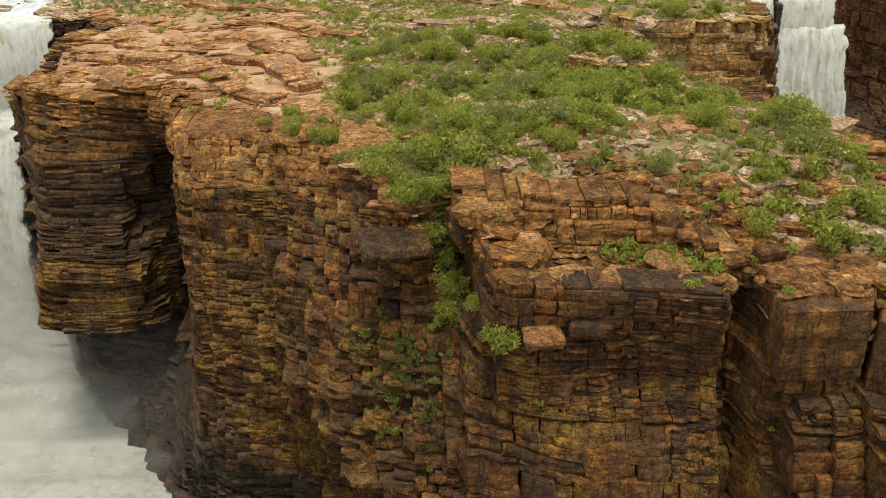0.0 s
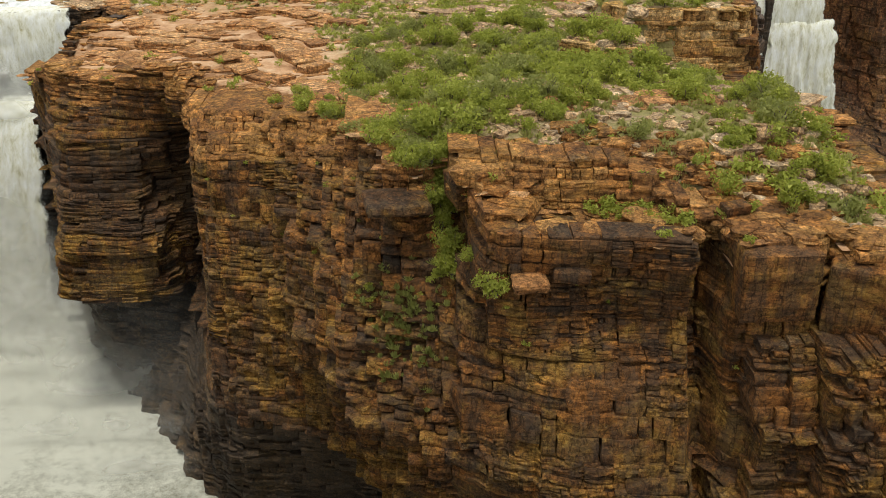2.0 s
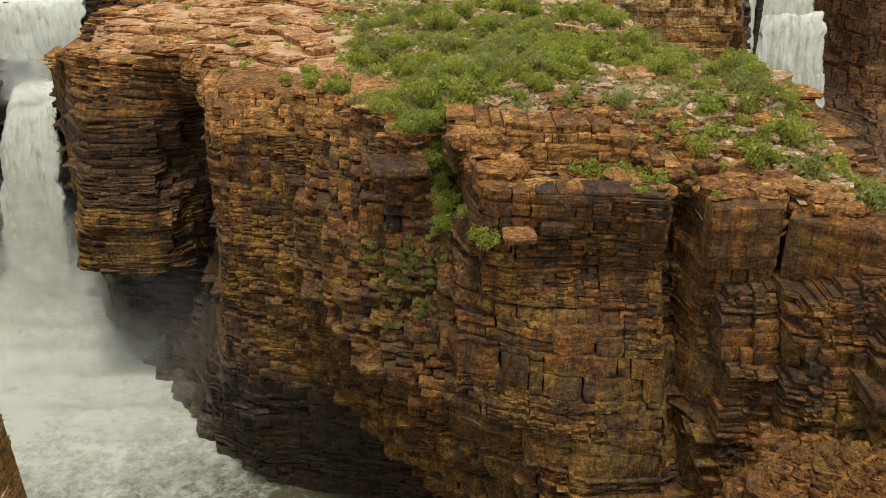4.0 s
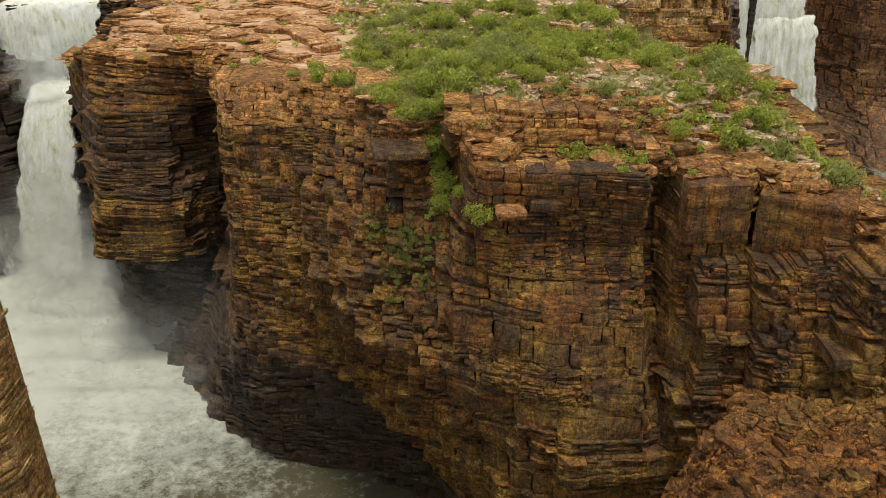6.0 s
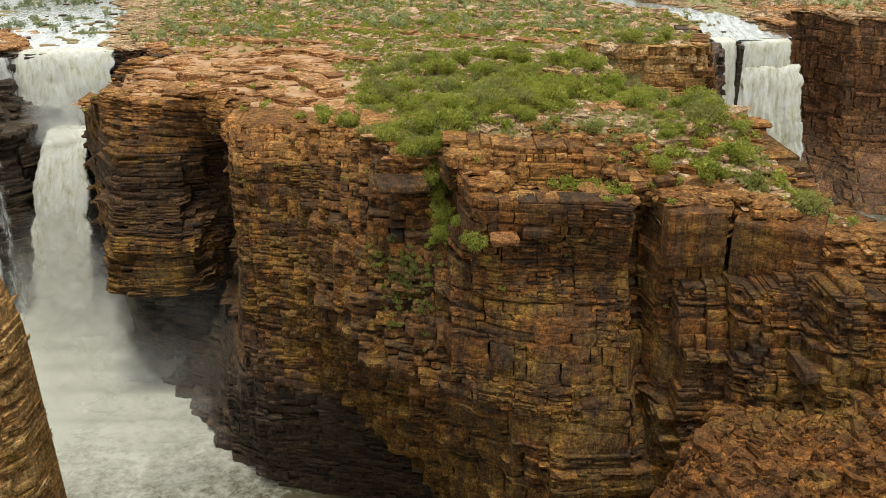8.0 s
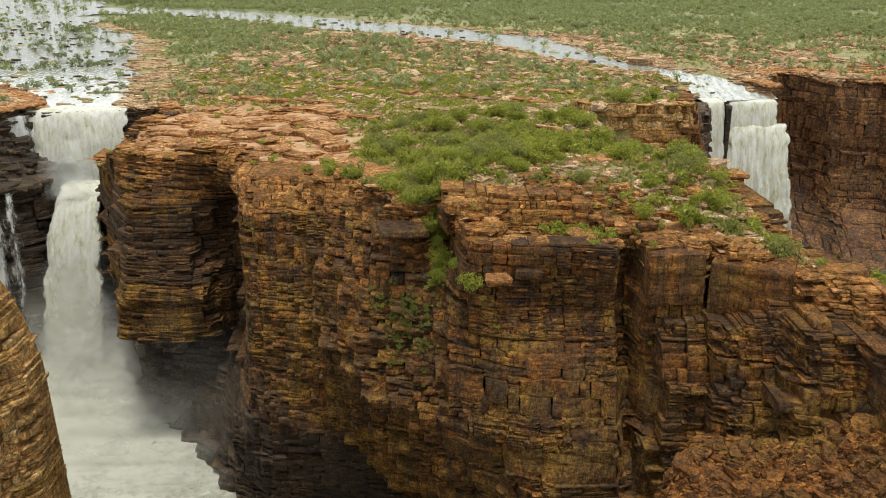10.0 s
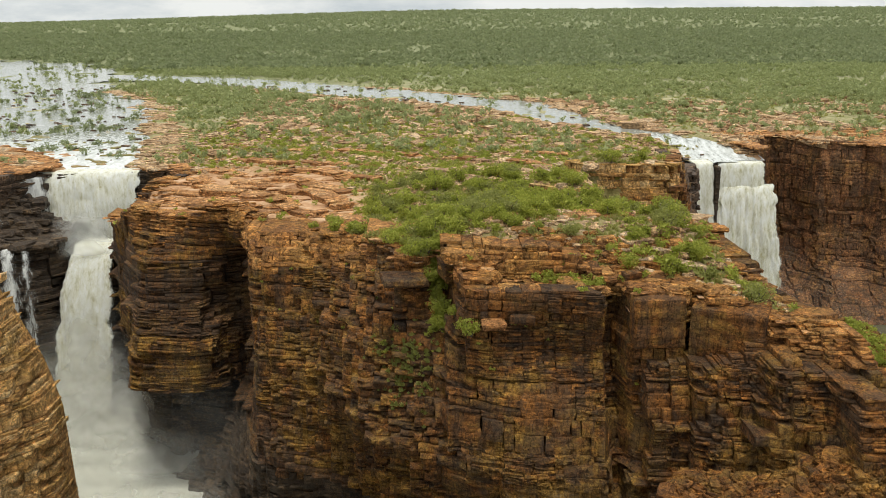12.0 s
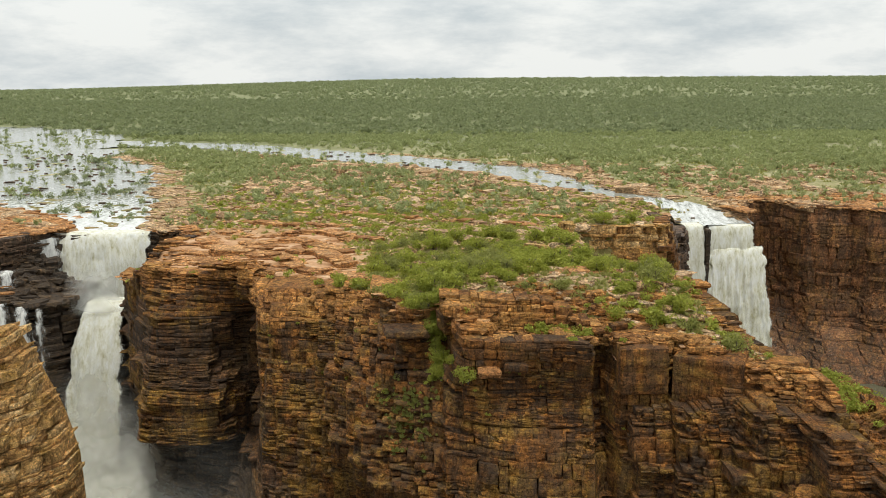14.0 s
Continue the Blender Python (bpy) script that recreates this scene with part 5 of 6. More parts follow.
tagged(new("loose_slabs", mesh_of("loose_slabs", *rocks_mass(rng, np.stack([sx, sy, ground_at(sx, sy) + 0.05], 1), slabs, 0.02, (0.12, 0.2)), ROCK_TOP)), "thin broken slabs of orange-red sandstone", "stones", kind="stuff")
tagged(new("wet_blocks", mesh_of("wet_blocks", *rocks_mass(rng, *WET_STONES, 0.06, (0.2, 0.4)), ROCK_WET)), "wet black rock steps beside the waterfall", "stones", kind="stuff")
sx, sy = on_land(rng, 9000, -230, -138, 170, 240, lambda x, y: 0.6 * bareness(x, y))
ex, ey = on_land(rng, 16000, 118, 300, 226, 325, lambda x, y: 0.5 * bareness(x, y))
sx, sy = np.concatenate([sx, ex]), np.concatenate([sy, ey])
size = np.minimum(rng.lognormal(0.3, 0.5, len(sx)), 3)
tagged(new("bank_slabs", mesh_of("bank_slabs", *rocks_mass(rng, np.stack([sx, sy, ground_at(sx, sy) + 0.1], 1), np.stack([size * 2.6, size * 1.5, 0.7 * size ** 0.5], 1), 0.04, (0.1, 0.3)), ROCK_TOP)), "layered orange rock shelves on the river banks", "stones", kind="stuff")
gx, gy = rng.uniform(-330, 150, 90000), rng.uniform(185, 520, 90000)
gd = river_depth(gx, gy)
bank = (gd < 1) & (gd > -26) & (rng.random(len(gx)) < 0.5 * smooth(-26, -2, gd) * smooth(0.36, 0.56, fbm(gx / 18, gy / 9, seed=96)))
bank &= ~inside(GORGE, gx, gy)
size = np.minimum(rng.lognormal(0.15, 0.5, len(gx)), 3)[bank]
gx2, gy2 = gx[bank], gy[bank]
gz2 = np.minimum(height(gx2, gy2), river_level(gx2, gy2) + np.clip(-gd[bank], 0, 6) * 0.3) + 0.15
tagged(new("river_bank_slabs", mesh_of("river_bank_slabs", *rocks_mass(rng, np.stack([gx2, gy2, gz2], 1), np.stack([size * 3.0, size * 1.4, 0.6 * size ** 0.5], 1), 0.03, (-0.2, 0.3)), ROCK_PALE)), "layered tan rock slabs along the river banks", "stones", kind="stuff")
wet = (gd > 1) & (rng.random(len(gx)) < 0.013 * smooth(0.42, 0.60, fbm(gx / 16, gy / 10, seed=97))) & ~inside(GORGE, gx, gy)
size = np.minimum(rng.lognormal(-0.1, 0.5, len(gx)), 2.2)[wet]
tagged(new("river_rocks", mesh_of("river_rocks", *rocks_mass(rng, np.stack([gx[wet], gy[wet], river_level(gx[wet], gy[wet]) + 0.1], 1), np.stack([size * 2.6, size * 1.3, 0.9 * size ** 0.5], 1), 0.04, (0, 0.3)), ROCK_RIVER)), "flat dark brown rocks breaking the river surface", "stones", kind="stuff")
fx, fy = rng.uniform(60, 330, 16000), rng.uniform(250, 430, 16000)
ok = (river_depth(fx, fy) < -3) & ~inside(GORGE, fx, fy) & (rng.random(16000) < smooth(0.48, 0.58, fbm(fx / 22, fy / 9, seed=98)) * smooth(430, 300, fy))
size = rng.lognormal(0.2, 0.5, 16000)[ok]
tagged(new("far_bank_stones", mesh_of("far_bank_stones", *rocks_mass(rng, np.stack([fx, fy, ground_at(fx, fy) + 0.2], 1)[ok], np.stack([size * 2.4, size * 1.4, size * 0.7], 1)), ROCK_PALE)), "pale rock outcrops among bushes beyond the river", "stones", kind="stuff")
# orange stones strewn behind the ledges of the rim
sx, sy = rng.uniform(6, 60, 2200), rng.uniform(-6, 24, 2200)
behind = sy - np.interp(sx, *np.array(STEP, float).T)
ok = (behind > 1.5) & (rng.random(2200) < smooth(15, 3, behind) * smooth(0.40, 0.56, fbm(sx / 7, sy / 4, seed=94))) & ~inside(GORGE, sx, sy)
size = np.minimum(rng.lognormal(-0.1, 0.45, 2200), 2.0)[ok]
tagged(new("brow_stones", mesh_of("brow_stones", *rocks_mass(rng, np.stack([sx, sy, ground_at(sx, sy) + 0.15], 1)[ok], np.stack([size * 2.0, size * 1.3, size * 0.75], 1), 0.06, (0.05, 0.3)), ROCK_RIM)), "stacked orange stones behind the rim of the headland", "stones", kind="stuff")
# pale stones among the spinifex
sx, sy = on_land(rng, 60000, -100, 110, -22, 420, lambda x, y: (1 - bareness(x, y)) * np.maximum(0.12, smooth(0.44, 0.58, fbm(x / 12, y / 6, seed=95))) * 0.8)
size = rng.lognormal(-0.15, 0.5, len(sx)) * (1 + 0.8 * smooth(150, 350, sy))
tagged(new("pale_stones", mesh_of("pale_stones", *rocks_mass(rng, np.stack([sx, sy, ground_at(sx, sy) + 0.1], 1), np.stack([size * 1.7, size * 1.2, size * 0.6], 1)), ROCK_PALE)), "pale weathered stones lying among spinifex", "stones", kind="stuff")

# ---- fallen rock slope at the foot of the headland ----
def talus_height(x, y):
    ridge = 82 + 0.42 * (y + 27) + 0.3 * (x - 60)
    gully = 66 + 0.9 * (x - 42) + 0.6 * np.clip(-22 - y, 0, 50)
    z = np.minimum(np.minimum(ridge, gully), 82) - 4.0 * smooth(44, 56, x)
    z = np.minimum(z, 67 - 0.4 * np.clip(y + 38, 0, 60) + 0.45 * np.clip(x - 54, 0, 60))
    z = z - 0.6 * np.clip(x - 74, 0, 100)
    left = 36.5 + 0.5 * (y + 38)
    z = z - 2.2 * np.clip(left - x + 2, 0, 60)
    z = z - 0.55 * np.clip(-58 - y, 0, 100)
    shoulder = 75.5 - 0.05 * np.clip(np.abs(x - 78) - 6, 0, 99) ** 2 - 0.035 * np.clip(np.abs(y + 4) - 12, 0, 99) ** 2
    z = np.maximum(z, shoulder)
    return z + 3.0 * (fbm(x / 11, y / 11, seed=131) - 0.5) + 0.7 * (fbm(x / 2.5, y / 2.5, seed=132) - 0.5)


tal_me, _, _ = sheet("talus_bed", np.arange(-40, 190, 1.2), np.arange(-230, 60, 1.2), talus_height, ROCK_RED, "", lambda x, y: talus_height(x, y) > -2)
tagged(new("slope_talus", tal_me), "steep slope of fallen red sandstone rubble", "slope", kind="structure")
tx, ty = rng.uniform(28, 100, 46000), rng.uniform(-74, 20, 46000)
size = np.minimum(rng.lognormal(-1.4, 0.75, len(tx)), 2.2)
tz = talus_height(tx, ty)
ok = (tz > 15) & inside(GORGE, tx, ty)
tagged(new("talus_rubble", mesh_of("talus_rubble", *rocks_mass(rng, np.stack([tx, ty, tz + 0.15 * size], 1)[ok], np.stack([size * 1.6, size * 1.1, size * 0.8], 1)[ok], 0.35), ROCK_RED)), "angular red rubble on a steep slope", "stones", kind="stuff")


# ---- plants ----
def leafy(rng, wide, tall, clumps, leaves, leaf):
    """Leaves of one crown as triangles (n, 3, 3), base at the origin."""
    c = rng.normal(0, 1, (clumps, 3))
    c /= np.linalg.norm(c, axis=1)[:, None]
    c = c * rng.uniform(0.35, 0.85, clumps)[:, None] * (wide / 2, wide / 2, tall * 0.42) + (0, 0, tall * 0.55)
    r = rng.uniform(0.16, 0.3, clumps) * wide
    pick = rng.integers(0, clumps, leaves)
    d = rng.normal(0, 1, (leaves, 3))
    d /= np.linalg.norm(d, axis=1)[:, None]
    p = c[pick] + d * (r[pick] * rng.uniform(0.55, 1.05, leaves))[:, None] * (1, 1, 0.8)
    p[:, 2] = np.maximum(p[:, 2], 0.05 * tall)
    a = rng.normal(0, 1, (leaves, 3))
    a /= np.linalg.norm(a, axis=1)[:, None]
    b = np.cross(a, rng.normal(0, 1, (leaves, 3)))
    b /= np.linalg.norm(b, axis=1)[:, None]
    s = (leaf * rng.lognormal(0, 0.3, leaves))[:, None]
    return np.stack([p - a * s * 0.7 - b * s * 0.35, p + a * s * 0.8, p - a * s * 0.2 + b * s * 0.6], 1)


def tuft(rng, wide, tall, blades):
    ang, lean = rng.uniform(0, 6.283, blades), rng.uniform(0.15, 1.0, blades)
    root = np.stack([np.cos(ang) * lean * wide * 0.25, np.sin(ang) * lean * wide * 0.25, np.zeros(blades)], 1)
    tip = np.stack([np.cos(ang) * lean * wide * 0.6, np.sin(ang) * lean * wide * 0.6, tall * (1.1 - 0.7 * lean)], 1)
    side = np.stack([-np.sin(ang), np.cos(ang), np.zeros(blades)], 1) * wide * 0.11
    return np.stack([root - side, root + side, tip], 1)


def scattered(rng, kinds, places, scales):
    """Many plants as one array of triangles."""
    out, pick = [], rng.integers(0, len(kinds), len(places))
    for n, tri in enumerate(kinds):
        sel = pick == n
        p, sc = places[sel], scales[sel]
        yaw = rng.uniform(0, 6.283, len(p))
        c, sn = np.cos(yaw)[:, None, None], np.sin(yaw)[:, None, None]
        t = tri[None] * sc[:, None, None, None] * np.array([1, 1, 1.0])
        v = np.stack([t[..., 0] * c - t[..., 1] * sn, t[..., 0] * sn + t[..., 1] * c, t[..., 2]], -1) + p[:, None, None, :]
        out.append(v.reshape(-1, 3, 3))
    return np.concatenate(out)


def tri_mesh(name, tris, mat):
    return mesh_of(name, tris.reshape(-1, 3), np.arange(len(tris) * 3).reshape(-1, 3), mat)


def stems(rng, wide, tall, count):
    """Crooked stems of a shrub, each a tapering three-sided tube."""
    v, f = [], []
    for _ in range(count):
        ang, r = rng.uniform(0, 6.283), rng.uniform(0.1, 0.35) * wide
        pts = [np.array([0, 0, -0.3])]
        for k in (0.35, 0.7, 1.0):
            pts.append(np.array([math.cos(ang) * r * k, math.sin(ang) * r * k, tall * 0.75 * k]) + rng.normal(0, 0.04 * wide, 3))
        base = len(v)
        for k, p in enumerate(pts):
            rad = 0.035 * tall * (1 - 0.22 * k)
            for q in range(3):
                v.append(p + rad * np.array([math.cos(q * 2.094), math.sin(q * 2.094), 0]))
        for k in range(3):
            for q in range(3):
                f.append((base + 3 * k + q, base + 3 * k + (q + 1) % 3, base + 3 * k + 3 + (q + 1) % 3, base + 3 * k + 3 + q))
    return np.array(v), np.array(f)


def green(x, y):
    """How thickly plants grow at a place on the headland."""
    n = 0.55 * fbm(x / 16, y / 12, seed=141) + 0.45 * fbm(x / 6, y / 4.5, seed=142)
    belt = smooth(0.41, 0.50, n + 0.10 * smooth(60, 20, np.abs(y - 55)))
    clear = (x > 48) & (x < 76) & (y > 76) & (y < 97)
    return (1 - bareness(x, y)) * belt * np.where(clear, 0.15, 1.0)


def make_shrub(name, seed, wide, tall, leaves, mat, label):
    r = np.random.default_rng(seed)
    thing = tagged(new(name), label, "shrub", "shrubs on the headland")
    put_part("trunk", mesh_of("trunk", *stems(r, wide, tall, 5), BARK), thing)
    put_part("crown", tri_mesh("crown", leafy(r, wide, tall, 14, leaves, 0.24), mat), thing)
    return thing


SHRUBS = [make_shrub("shrub", 300, 4.4, 3.0, 900, LEAF, "rounded bright green shrub among pale stones"),
          make_shrub("shrub", 301, 3.4, 2.6, 700, LEAF, "rounded bright green shrub among pale stones"),
          make_shrub("shrub", 302, 5.2, 3.2, 1000, LEAF_GREY, "grey-green leafy shrub growing in spinifex"),
          make_shrub("shrub", 303, 3.0, 2.0, 600, LEAF_GREY, "low grey-green shrub growing in spinifex"),
          make_shrub("shrub", 304, 3.8, 3.6, 850, LEAF, "upright bright green shrub on red rock")]
bx, by = on_land(rng, 2600, -20, 72, -18, 110, lambda x, y: green(x, y))
bx, by = bx[:285], by[:285]
for k, (px, py) in enumerate(zip(bx, by)):
    m = Matrix.Translation((px, py, float(ground_at(px, py)) - 0.15)) @ Matrix.Rotation(rng.uniform(0, 6.28), 4, "Z")
    sc = rng.uniform(0.6, 1.5)
    if k < 5:
        SHRUBS[k].matrix_basis = m @ Matrix.Diagonal((sc, sc, sc, 1))
    else:
        ob = copy_thing(SHRUBS[k % 5], m)
        ob.scale = (sc, sc, sc)

KINDS = [leafy(np.random.default_rng(310 + n), 2.8, 1.8, 7, 110, 0.30) for n in range(5)]
sx, sy = on_land(rng, 9500, -100, 110, -22, 330, lambda x, y: 0.8 * np.maximum(green(x, y), 0.05))
tagged(new("low_bushes", tri_mesh("low_bushes", scattered(rng, KINDS, np.stack([sx, sy, ground_at(sx, sy) - 0.1], 1), rng.uniform(0.4, 1.25, len(sx))), LEAF)), "low green bushes covering the headland", "bushes", kind="stuff")
TUFTS = [tuft(np.random.default_rng(320 + n), 1.3, 0.75, 26) for n in range(4)]
sx, sy = on_land(rng, 30000, -60, 100, -22, 330, lambda x, y: np.clip(0.42 * green(x, y) + np.where(y < 45, 0.42, 0.14) * (1 - bareness(x, y)), 0, 1))
tagged(new("spinifex", tri_mesh("spinifex", scattered(rng, TUFTS, np.stack([sx, sy, ground_at(sx, sy) - 0.05], 1), rng.uniform(0.7, 1.9, len(sx))), LEAF_GRASS)), "green spinifex tufts between stones", "grass", kind="stuff")


lx, ly = rng.uniform(9, 44, 400), rng.uniform(-9, 6, 400)
gap = np.interp(lx, *np.array(STEP, float).T) - ly
ok = (gap > 0.3) & (gap < 6) & (ly > face_plain(lx, 87.0) + 1.5) & (fbm(lx / 4, ly / 4, seed=155) > 0.52)
lx, ly = lx[ok][:46], ly[ok][:46]
tagged(new("ledge_bushes", tri_mesh("ledge_bushes", scattered(rng, KINDS, np.stack([lx, ly, height(lx, ly) - 0.4], 1), rng.uniform(0.45, 1.05, len(lx))), LEAF)), "small green bushes rooted on the ledges below the rim", "bushes", kind="stuff")
bx, by = rng.uniform(-330, -105, 4000), rng.uniform(205, 480, 4000)
ok = (river_depth(bx, by) > 2) & (rng.random(4000) < 0.24 * smooth(0.56, 0.66, fbm(bx / 26, by / 20, seed=154))) & ~inside(GORGE, bx, by)
bx, by = bx[ok], by[ok]
tagged(new("river_bushes", tri_mesh("river_bushes", scattered(rng, KINDS, np.stack([bx, by, river_level(bx, by) - 0.2], 1), rng.uniform(0.9, 2.3, len(bx))), LEAF_FAR_HAZED)), "clumps of olive bushes standing in the shallow river", "bushes", kind="stuff")
hx, hy = rng.normal(82, 6, 130), rng.normal(-3, 9, 130)
ok = inside(GORGE, hx, hy) & (talus_height(hx, hy) > 60)
tagged(new("shoulder_bushes", tri_mesh("shoulder_bushes", scattered(rng, KINDS, np.stack([hx, hy, talus_height(hx, hy) - 0.1], 1)[ok], rng.uniform(0.5, 1.3, int(ok.sum()))), LEAF)), "green bushes on a rocky shoulder of the headland", "bushes", kind="stuff")
WILD_TUFTS = [tuft(np.random.default_rng(325 + n), 2.2, 1.1, 11) for n in range(4)]
sx, sy = on_land(rng, 42000, -330, 330, 150, 480, lambda x, y: 0.6 * (1 - bareness(x, y)) * smooth(0.38, 0.55, fbm(x / 14, y / 9, seed=157)))
tagged(new("bank_grass", tri_mesh("bank_grass", scattered(rng, WILD_TUFTS, np.stack([sx, sy, ground_at(sx, sy) - 0.1], 1), rng.uniform(0.6, 1.5, len(sx))), LEAF_GRASS)), "rough olive grass tussocks inland of the falls", "grass", kind="stuff")


def woodland(n, y0, y1, kinds, low, high, seed):
    r = np.random.default_rng(seed)
    y = np.sqrt(r.uniform((y0 + 180) ** 2, (y1 + 180) ** 2, n)) - 180
    x = r.uniform(-0.62, 0.62, n) * (y + 260)
    dens = smooth(0.34, 0.56, 0.5 * fbm(x / 60, y / 60, seed=151) + 0.5 * fbm(x / 16, y / 16, seed=155)) * 0.9 + 0.10
    dens = dens * smooth(-2, -40, river_depth(x, y)) + 0.10 * (river_depth(x, y) > 0) * smooth(0.45, 0.6, fbm(x / 22, y / 16, seed=153))
    dens = dens * np.where(y < 420, 0.22 + 0.78 * smooth(260, 420, y + 60 * (fbm(x / 60, y / 60, seed=152) - 0.5)), 1)
    ok = (r.random(n) < dens) & ~inside(GORGE, x, y)
    x, y = x[ok], y[ok]
    z = np.where(river_depth(x, y) > -4, river_level(x, y), height(x, y))
    return scattered(r, kinds, np.stack([x, y, z - 0.2], 1), r.uniform(low, high, len(x)))


NEAR_TREES = [leafy(np.random.default_rng(330 + n), 4.2, 4.0, 6, 46, 0.75) for n in range(6)]
MID_TREES = [leafy(np.random.default_rng(340 + n), 6.0, 4.6, 4, 16, 1.7) for n in range(5)]
FAR_TREES = [leafy(np.random.default_rng(350 + n), 14.0, 5.0, 3, 10, 4.0) for n in range(4)]
tagged(new("bank_trees", tri_mesh("bank_trees", woodland(40000, 190, 760, NEAR_TREES, 0.35, 1.35, 401), LEAF_BANK)), "scattered light green trees and bushes beyond the river", "trees", kind="stuff")
tris = np.concatenate([woodland(40000, 700, 1700, MID_TREES, 0.7, 1.6, 402), woodland(24000, 1600, 4630, FAR_TREES, 0.8, 1.5, 403)])
tagged(new("woodland", tri_mesh("woodland", tris, LEAF_FAR_HAZED)), "endless low green savanna woodland to the horizon", "woodland", kind="stuff")


# ---- spray ----
def spray_material(name, white):
    m, nodes, links, bsdf = material(name)
    bsdf.inputs["Base Color"].default_value = (white, white, white * 0.95, 1)
    bsdf.inputs["Roughness"].default_value = 1.0
    bsdf.inputs["Specular IOR Level"].default_value = 0.0
    geo, att = nodes.new("ShaderNodeNewGeometry"), nodes.new("ShaderNodeAttribute")
    att.attribute_name = "veil"
    puff = n_ramp(nodes, links, n_noise(nodes, links, geo.outputs["Position"], 0.07, 5, 0.6), [(0.25, (0.35,) * 3), (0.7, WHITE)])
    tr, mx = nodes.new("ShaderNodeBsdfTransparent"), nodes.new("ShaderNodeMixShader")
    links.new(n_math(nodes, links, "MULTIPLY", att.outputs["Fac"], puff), mx.inputs[0])
    links.new(tr.outputs[0], mx.inputs[1])
    tl, half = nodes.new("ShaderNodeBsdfTranslucent"), nodes.new("ShaderNodeMixShader")
    tl.inputs["Color"].default_value = (white * 1.08, white * 1.08, white * 1.02, 1)
    links.new(bsdf.outputs[0], half.inputs[1])
    links.new(tl.outputs[0], half.inputs[2])
    links.new(half.outputs[0], mx.inputs[2])
    links.new(mx.outputs[0], nodes["Material Output"].inputs["Surface"])
    return m


SPRAY_WHITE = spray_material("white_spray", 0.84)


def spray_veil(centre, wide, tall, strength, seed, deep=6.0):
    """One drifting veil of spray across the gorge: dense at its foot, billowing, thinning out to nothing at its edge."""
    u, v = np.meshgrid(np.linspace(-1, 1, 70), np.linspace(-0.08, 1, 56))
    x, z = u * wide / 2, v * tall
    y = deep * (1 - u * u) * (fbm(x / 14, z / 14, seed=seed + 4) - 0.8) + 0.25 * z
    billow = fbm(x / 11, z / 11, seed=seed) - 0.5
    r = np.sqrt(u * u + (0.85 * np.clip(v, 0, 1)) ** 2) + 0.7 * billow
    veil = strength * smooth(0.92, 0.05, r) * smooth(1.0, 0.7, np.abs(u)) * smooth(1.0, 0.75, v) * smooth(0.0, 0.3, v)
    ix = np.arange(u.size).reshape(u.shape)
    quads = np.stack([ix[:-1, :-1], ix[:-1, 1:], ix[1:, 1:], ix[1:, :-1]], -1).reshape(-1, 4)
    me = mesh_of("veil", np.stack([x.ravel() + centre[0], y.ravel() + centre[1], z.ravel() + centre[2]], 1), quads, SPRAY_WHITE, soft=True)
    me.attributes.new("veil", "FLOAT", "POINT").data.foreach_set("value", veil.ravel().astype(np.float32))
    return me


def spray_cloud(label, veils, seed):
    cloud = tagged(new("spray_cloud"), label, "spray", kind="stuff")
    for n, (c, wide, tall, k) in enumerate(veils):
        put_part("veil", spray_veil(c, wide, tall, k, seed + 7 * n), cloud)


spray_cloud("white spray cloud boiling at the foot of a waterfall", [((-114, 127, 0), 46, 46, 0.95), ((-109, 118, 0), 60, 42, 0.9), ((-102, 108, 0), 72, 36, 0.8), ((-95, 97, 0), 78, 30, 0.7), ((-87, 84, 0), 80, 24, 0.6), ((-78, 69, 0), 76, 17, 0.5), ((-68, 56, 0), 66, 13, 0.5), ((-57, 42, 0), 56, 10, 0.4)], 500)
spray_cloud("thin white spray between two waterfall tiers", [((-122, 167, 46), 46, 27, 1.0), ((-119, 157, 50), 36, 20, 0.9), ((-116, 150, 52), 26, 12, 0.6)], 540)
spray_cloud("thin grey mist hanging in a dark recess of the cliff", [((-56, 60, -2), 44, 56, 0.13), ((-62, 74, -2), 40, 50, 0.08)], 555)
spray_cloud("grey mist hanging low in the far gorge", [((150, 212, -6), 70, 50, 0.25), ((185, 190, -6), 120, 44, 0.10)], 560)


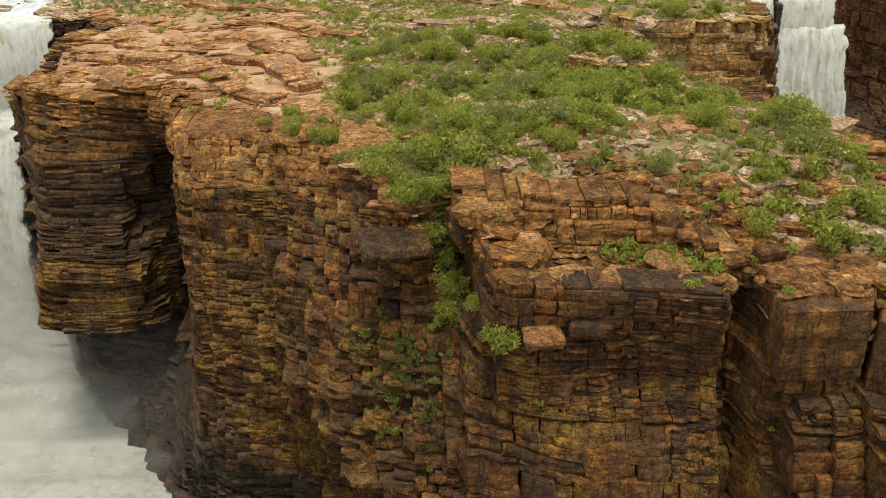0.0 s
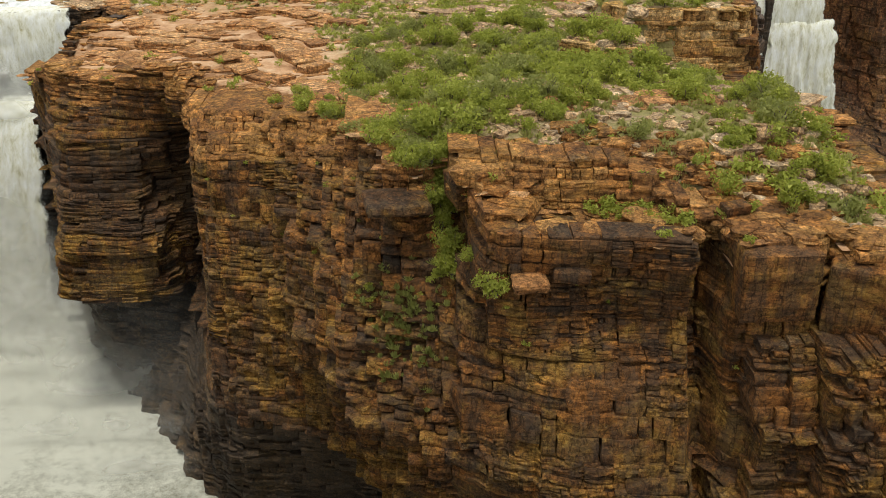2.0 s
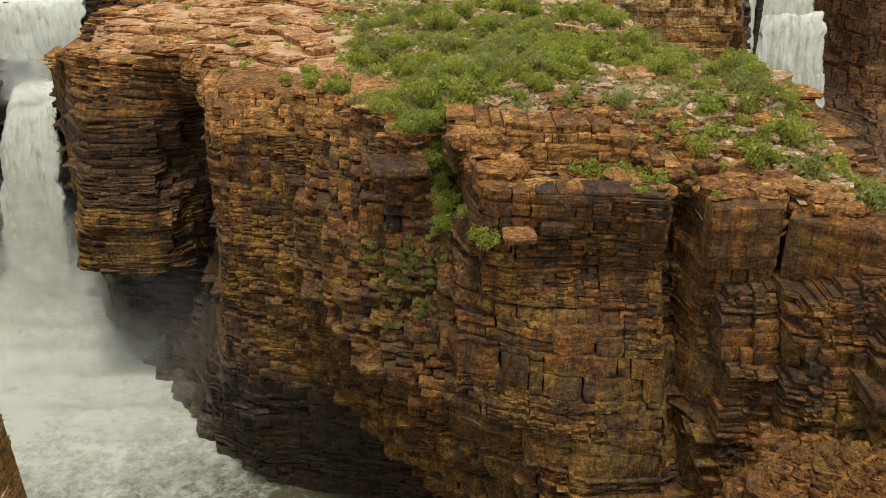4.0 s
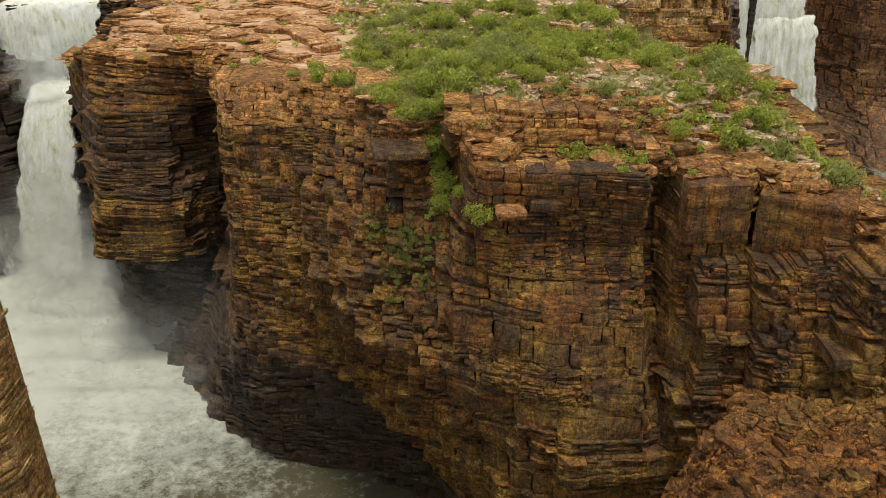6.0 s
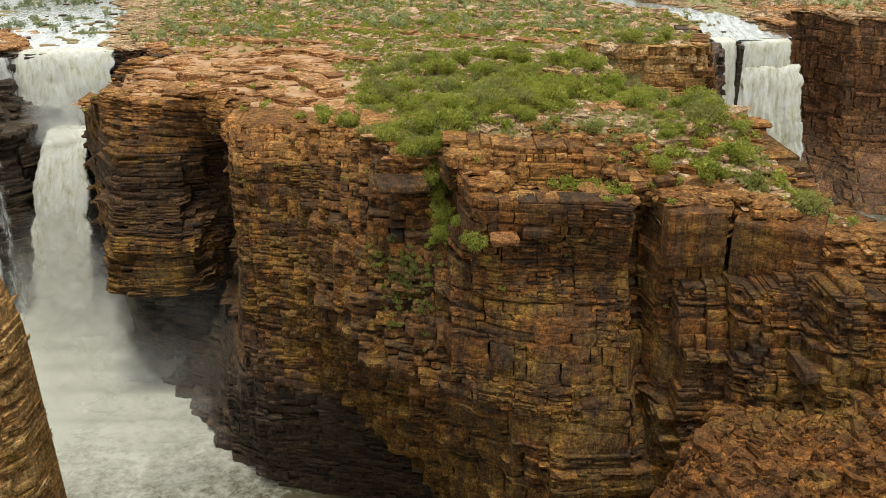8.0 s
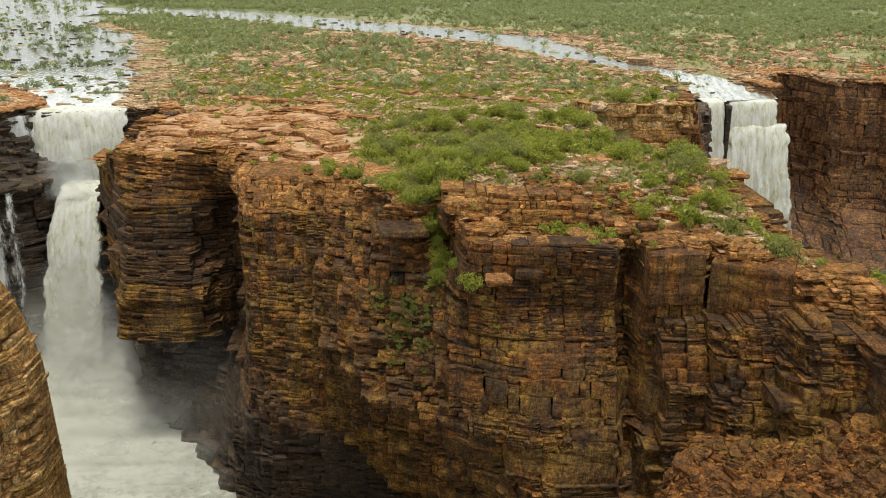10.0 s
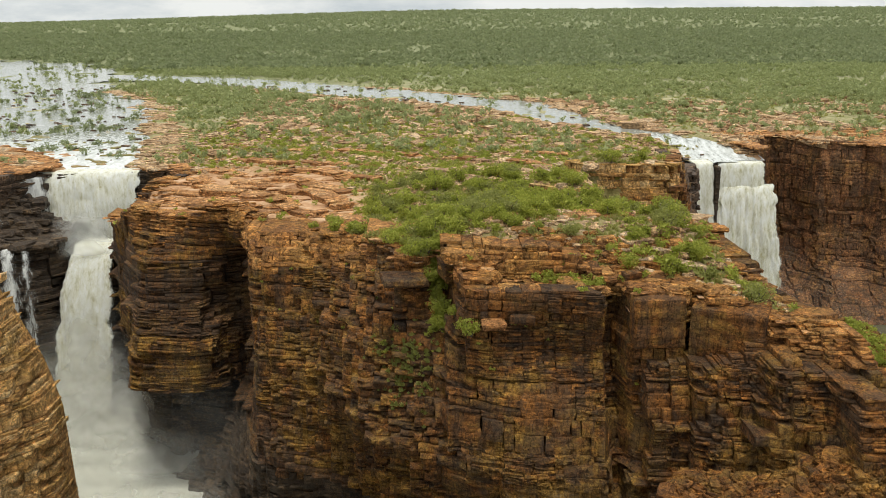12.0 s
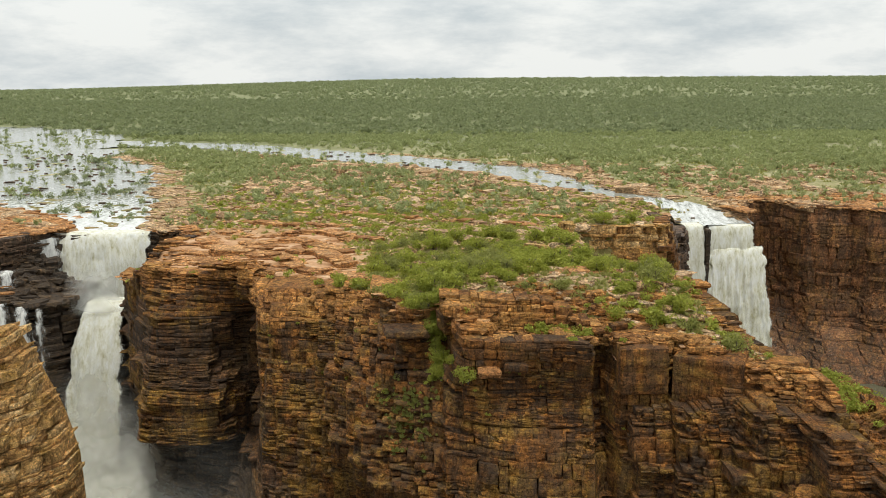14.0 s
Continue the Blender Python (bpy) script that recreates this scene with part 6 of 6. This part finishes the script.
# ---- great blocks of the headland ----
def great_block(lx, ly, lz, seed, label, mat, rough=0.25):
    """A worn joint block: a finely cut box with softened edges and uneven faces, base at the origin."""
    n = (max(4, int(lx / 0.55)), max(4, int(ly / 0.55)), max(3, int(lz / 0.55)))
    verts, faces, index = [], [], {}
    def corner(i, j, k):
        key = (i, j, k)
        if key not in index:
            index[key] = len(verts)
            verts.append((i / n[0], j / n[1], k / n[2]))
        return index[key]
    for axis in range(3):
        p, q = (axis + 1) % 3, (axis + 2) % 3
        for end in (0, n[axis]):
            for i in range(n[p]):
                for j in range(n[q]):
                    quad = []
                    for di, dj in ((0, 0), (1, 0), (1, 1), (0, 1)):
                        key = [0, 0, 0]
                        key[axis], key[p], key[q] = end, i + di, j + dj
                        quad.append(corner(*key))
                    faces.append(quad if end else quad[::-1])
    v = (np.array(verts) - (0.5, 0.5, 0)) * (lx, ly, lz)
    c = np.array([0, 0, lz / 2])
    half = np.array([lx, ly, lz]) / 2
    near = np.sort(half - np.abs(v - c), axis=1)
    wear = 0.35 * smooth(0.9, 0.0, near[:, 1])
    v = c + (v - c) * (1 - wear[:, None] * 0.5 / np.maximum(half, 0.6))
    q = v + seed * 7.3
    beds = np.floor(v[:, 2] / 0.8 + 0.6 * vnoise(q[:, 0] / 4, q[:, 1] / 4, seed=seed))
    push = rough * (2 * fbm(q[:, 0] / 1.6, q[:, 1] / 1.6, q[:, 2] / 0.9, seed=seed) - 1) + 0.22 * (lattice(beds.astype(np.int64), beds.astype(np.int64) * 0, beds.astype(np.int64) * 0, seed) - 0.5)
    out = (v - c) / half
    out[:, 2] *= 0.4
    v = v + out / (np.linalg.norm(out, axis=1)[:, None] + 1e-6) * push[:, None]
    me = mesh_of("rock_block", v, np.array(faces), mat)
    return tagged(new("rock_block", me), label, "rock")


for (x, y, z, lx, ly, lz, rz, ry, rx, seed, label) in [
    (41.7, -9.7, 80.5, 9.0, 13, 9.2, -3, -2, 4, 61, "massive flat-topped block of rust-red sandstone at the rim"),
    (54.6, -13.6, 79.5, 12.5, 13, 9.0, -27, 1, 4, 62, "massive square block of rust-red sandstone at the rim"),
    (7.5, 8.5, 86.6, 6.6, 5.0, 4.2, 18, -9, 10, 63, "leaning block of orange sandstone beside a leafy cleft"),
    (13.2, -9.3, 82.0, 4.4, 4.2, 1.5, 4, 0, 4, 64, "pale orange slab jutting from the cliff"),
    (18.4, -8.6, 83.0, 4.6, 4.2, 1.6, -6, 3, 4, 65, "orange slab jutting from the cliff"),
    (-3.0, 8.6, 85.2, 9.0, 7.0, 1.5, 10, 2, 2, 66, "broad thin orange slab capping the cliff"),
    (128.4, 226.0, 36, 2.0, 5.0, 33.5, 0, 0, 2, 68, "dark wet rib of rock parting a waterfall"),
    (38.2, -6.5, 90.0, 3.6, 2.4, 1.5, 12, -4, 6, 67, "rounded purple-red boulder on the rim"),
]:
    block = great_block(lx, ly, lz, seed, label, {64: ROCK_TOP, 68: ROCK_WET}.get(seed, ROCK), 0.14 if seed < 63 else 0.25)
    block.matrix_basis = pose(x, y, z, rx, ry, rz)


# ---- plants that cling to the cliff ----
def cling(places, kinds, mat, name, label, low, high, seed):
    r = np.random.default_rng(seed)
    p = np.array(places, float)
    return tagged(new(name, tri_mesh(name, scattered(r, kinds, p, r.uniform(low, high, len(p))), mat)), label, "plants", kind="stuff")


def face_spot(x, z, proud):
    """A place on the headland's face."""
    return np.array([x, float(face_at(x, z)) - proud, z])


r = np.random.default_rng(77)
for k in range(30):
    t = k / 29
    p = face_spot(4.2 + r.normal(0, 1.4), 91 - 15 * t, 0.3)
    ob = copy_thing(SHRUBS[(0, 4, 1)[k % 3]], Matrix.Translation(p) @ Matrix.Rotation(r.uniform(0, 6.28), 4, "Z"))
    sc = r.uniform(0.65, 1.15)
    ob.scale = (sc, sc, sc)
for k in range(46):
    x = r.uniform(-27, 6) if k % 3 else r.uniform(-10, 6)
    y = float(face_plain(x, 86.0)) + 1.5 + 13 * r.random() ** 1.4
    ob = copy_thing(SHRUBS[(0, 2, 4, 1, 3)[k % 5]], Matrix.Translation((x, y, float(ground_at(x, y)) - 0.5)) @ Matrix.Rotation(r.uniform(0, 6.28), 4, "Z"))
    sc = r.uniform(0.6, 1.2)
    ob.scale = (sc, sc, sc)
spots = [face_spot(r.normal(-2.5, 3.0), 69 + 3.6 * r.normal(), 0.2) for _ in range(170)]
cling(spots, TUFTS, LEAF_GREY, "cliff_grass", "grey-green grass clinging to the cliff", 0.6, 1.4, 78)
spots = []
for _ in range(24):
    spots.append(face_spot(r.uniform(-45, 60), r.uniform(60, 88), 0.3))
cling([p for p in spots if p[2] < height(p[0], p[1]) - 1], KINDS, LEAF, "ledge_bushes", "small green bushes rooted in cliff ledges", 0.3, 0.6, 79)

# broken blocks lying on the bare ledges in front of the step
lx, ly = r.uniform(7, 47, 700), r.uniform(-15, 12, 700)
ok = (ly > face_plain(lx, 84.0) + 1.5) & (ly < np.interp(lx, *np.array(STEP, float).T) + 3)
lx, ly = lx[ok], ly[ok]
size = r.lognormal(0.0, 0.45, len(lx))
tagged(new("ledge_stones", mesh_of("ledge_stones", *rocks_mass(r, np.stack([lx, ly, ground_at(lx, ly) - 0.9 + 0.2 * size], 1), np.stack([size * 2.0, size * 1.3, size * 0.75], 1), 0.06, (0.0, 0.4)), ROCK_RIM)), "broken rust-orange blocks piled on ledges behind the rim", "stones", kind="stuff")

# broken blocks along the rim
ss = r.uniform(8, head_wall.length - 150, 1900)
wx, wy = head_wall.plan(ss)
nx, ny = head_wall.side(ss)
back = 1.0 + np.abs(r.normal(0, 2.6, len(ss)))
px, py = wx - nx * back, wy - ny * back
ok = (py > face_plain(px, 84.0) + 1.5) & ~((px > 0) & (px < 9) & (py < 17))
px, py = px[ok], py[ok]
size = r.lognormal(-0.25, 0.45, len(px))
tagged(new("rim_stones", mesh_of("rim_stones", *rocks_mass(r, np.stack([px, py, ground_at(px, py) + 0.15 * size], 1), np.stack([size * 2.2, size * 1.4, size * 0.45], 1), 0.06, (0.0, 0.5)), ROCK_RIM)), "broken orange blocks lying along the cliff rim", "stones", kind="stuff")
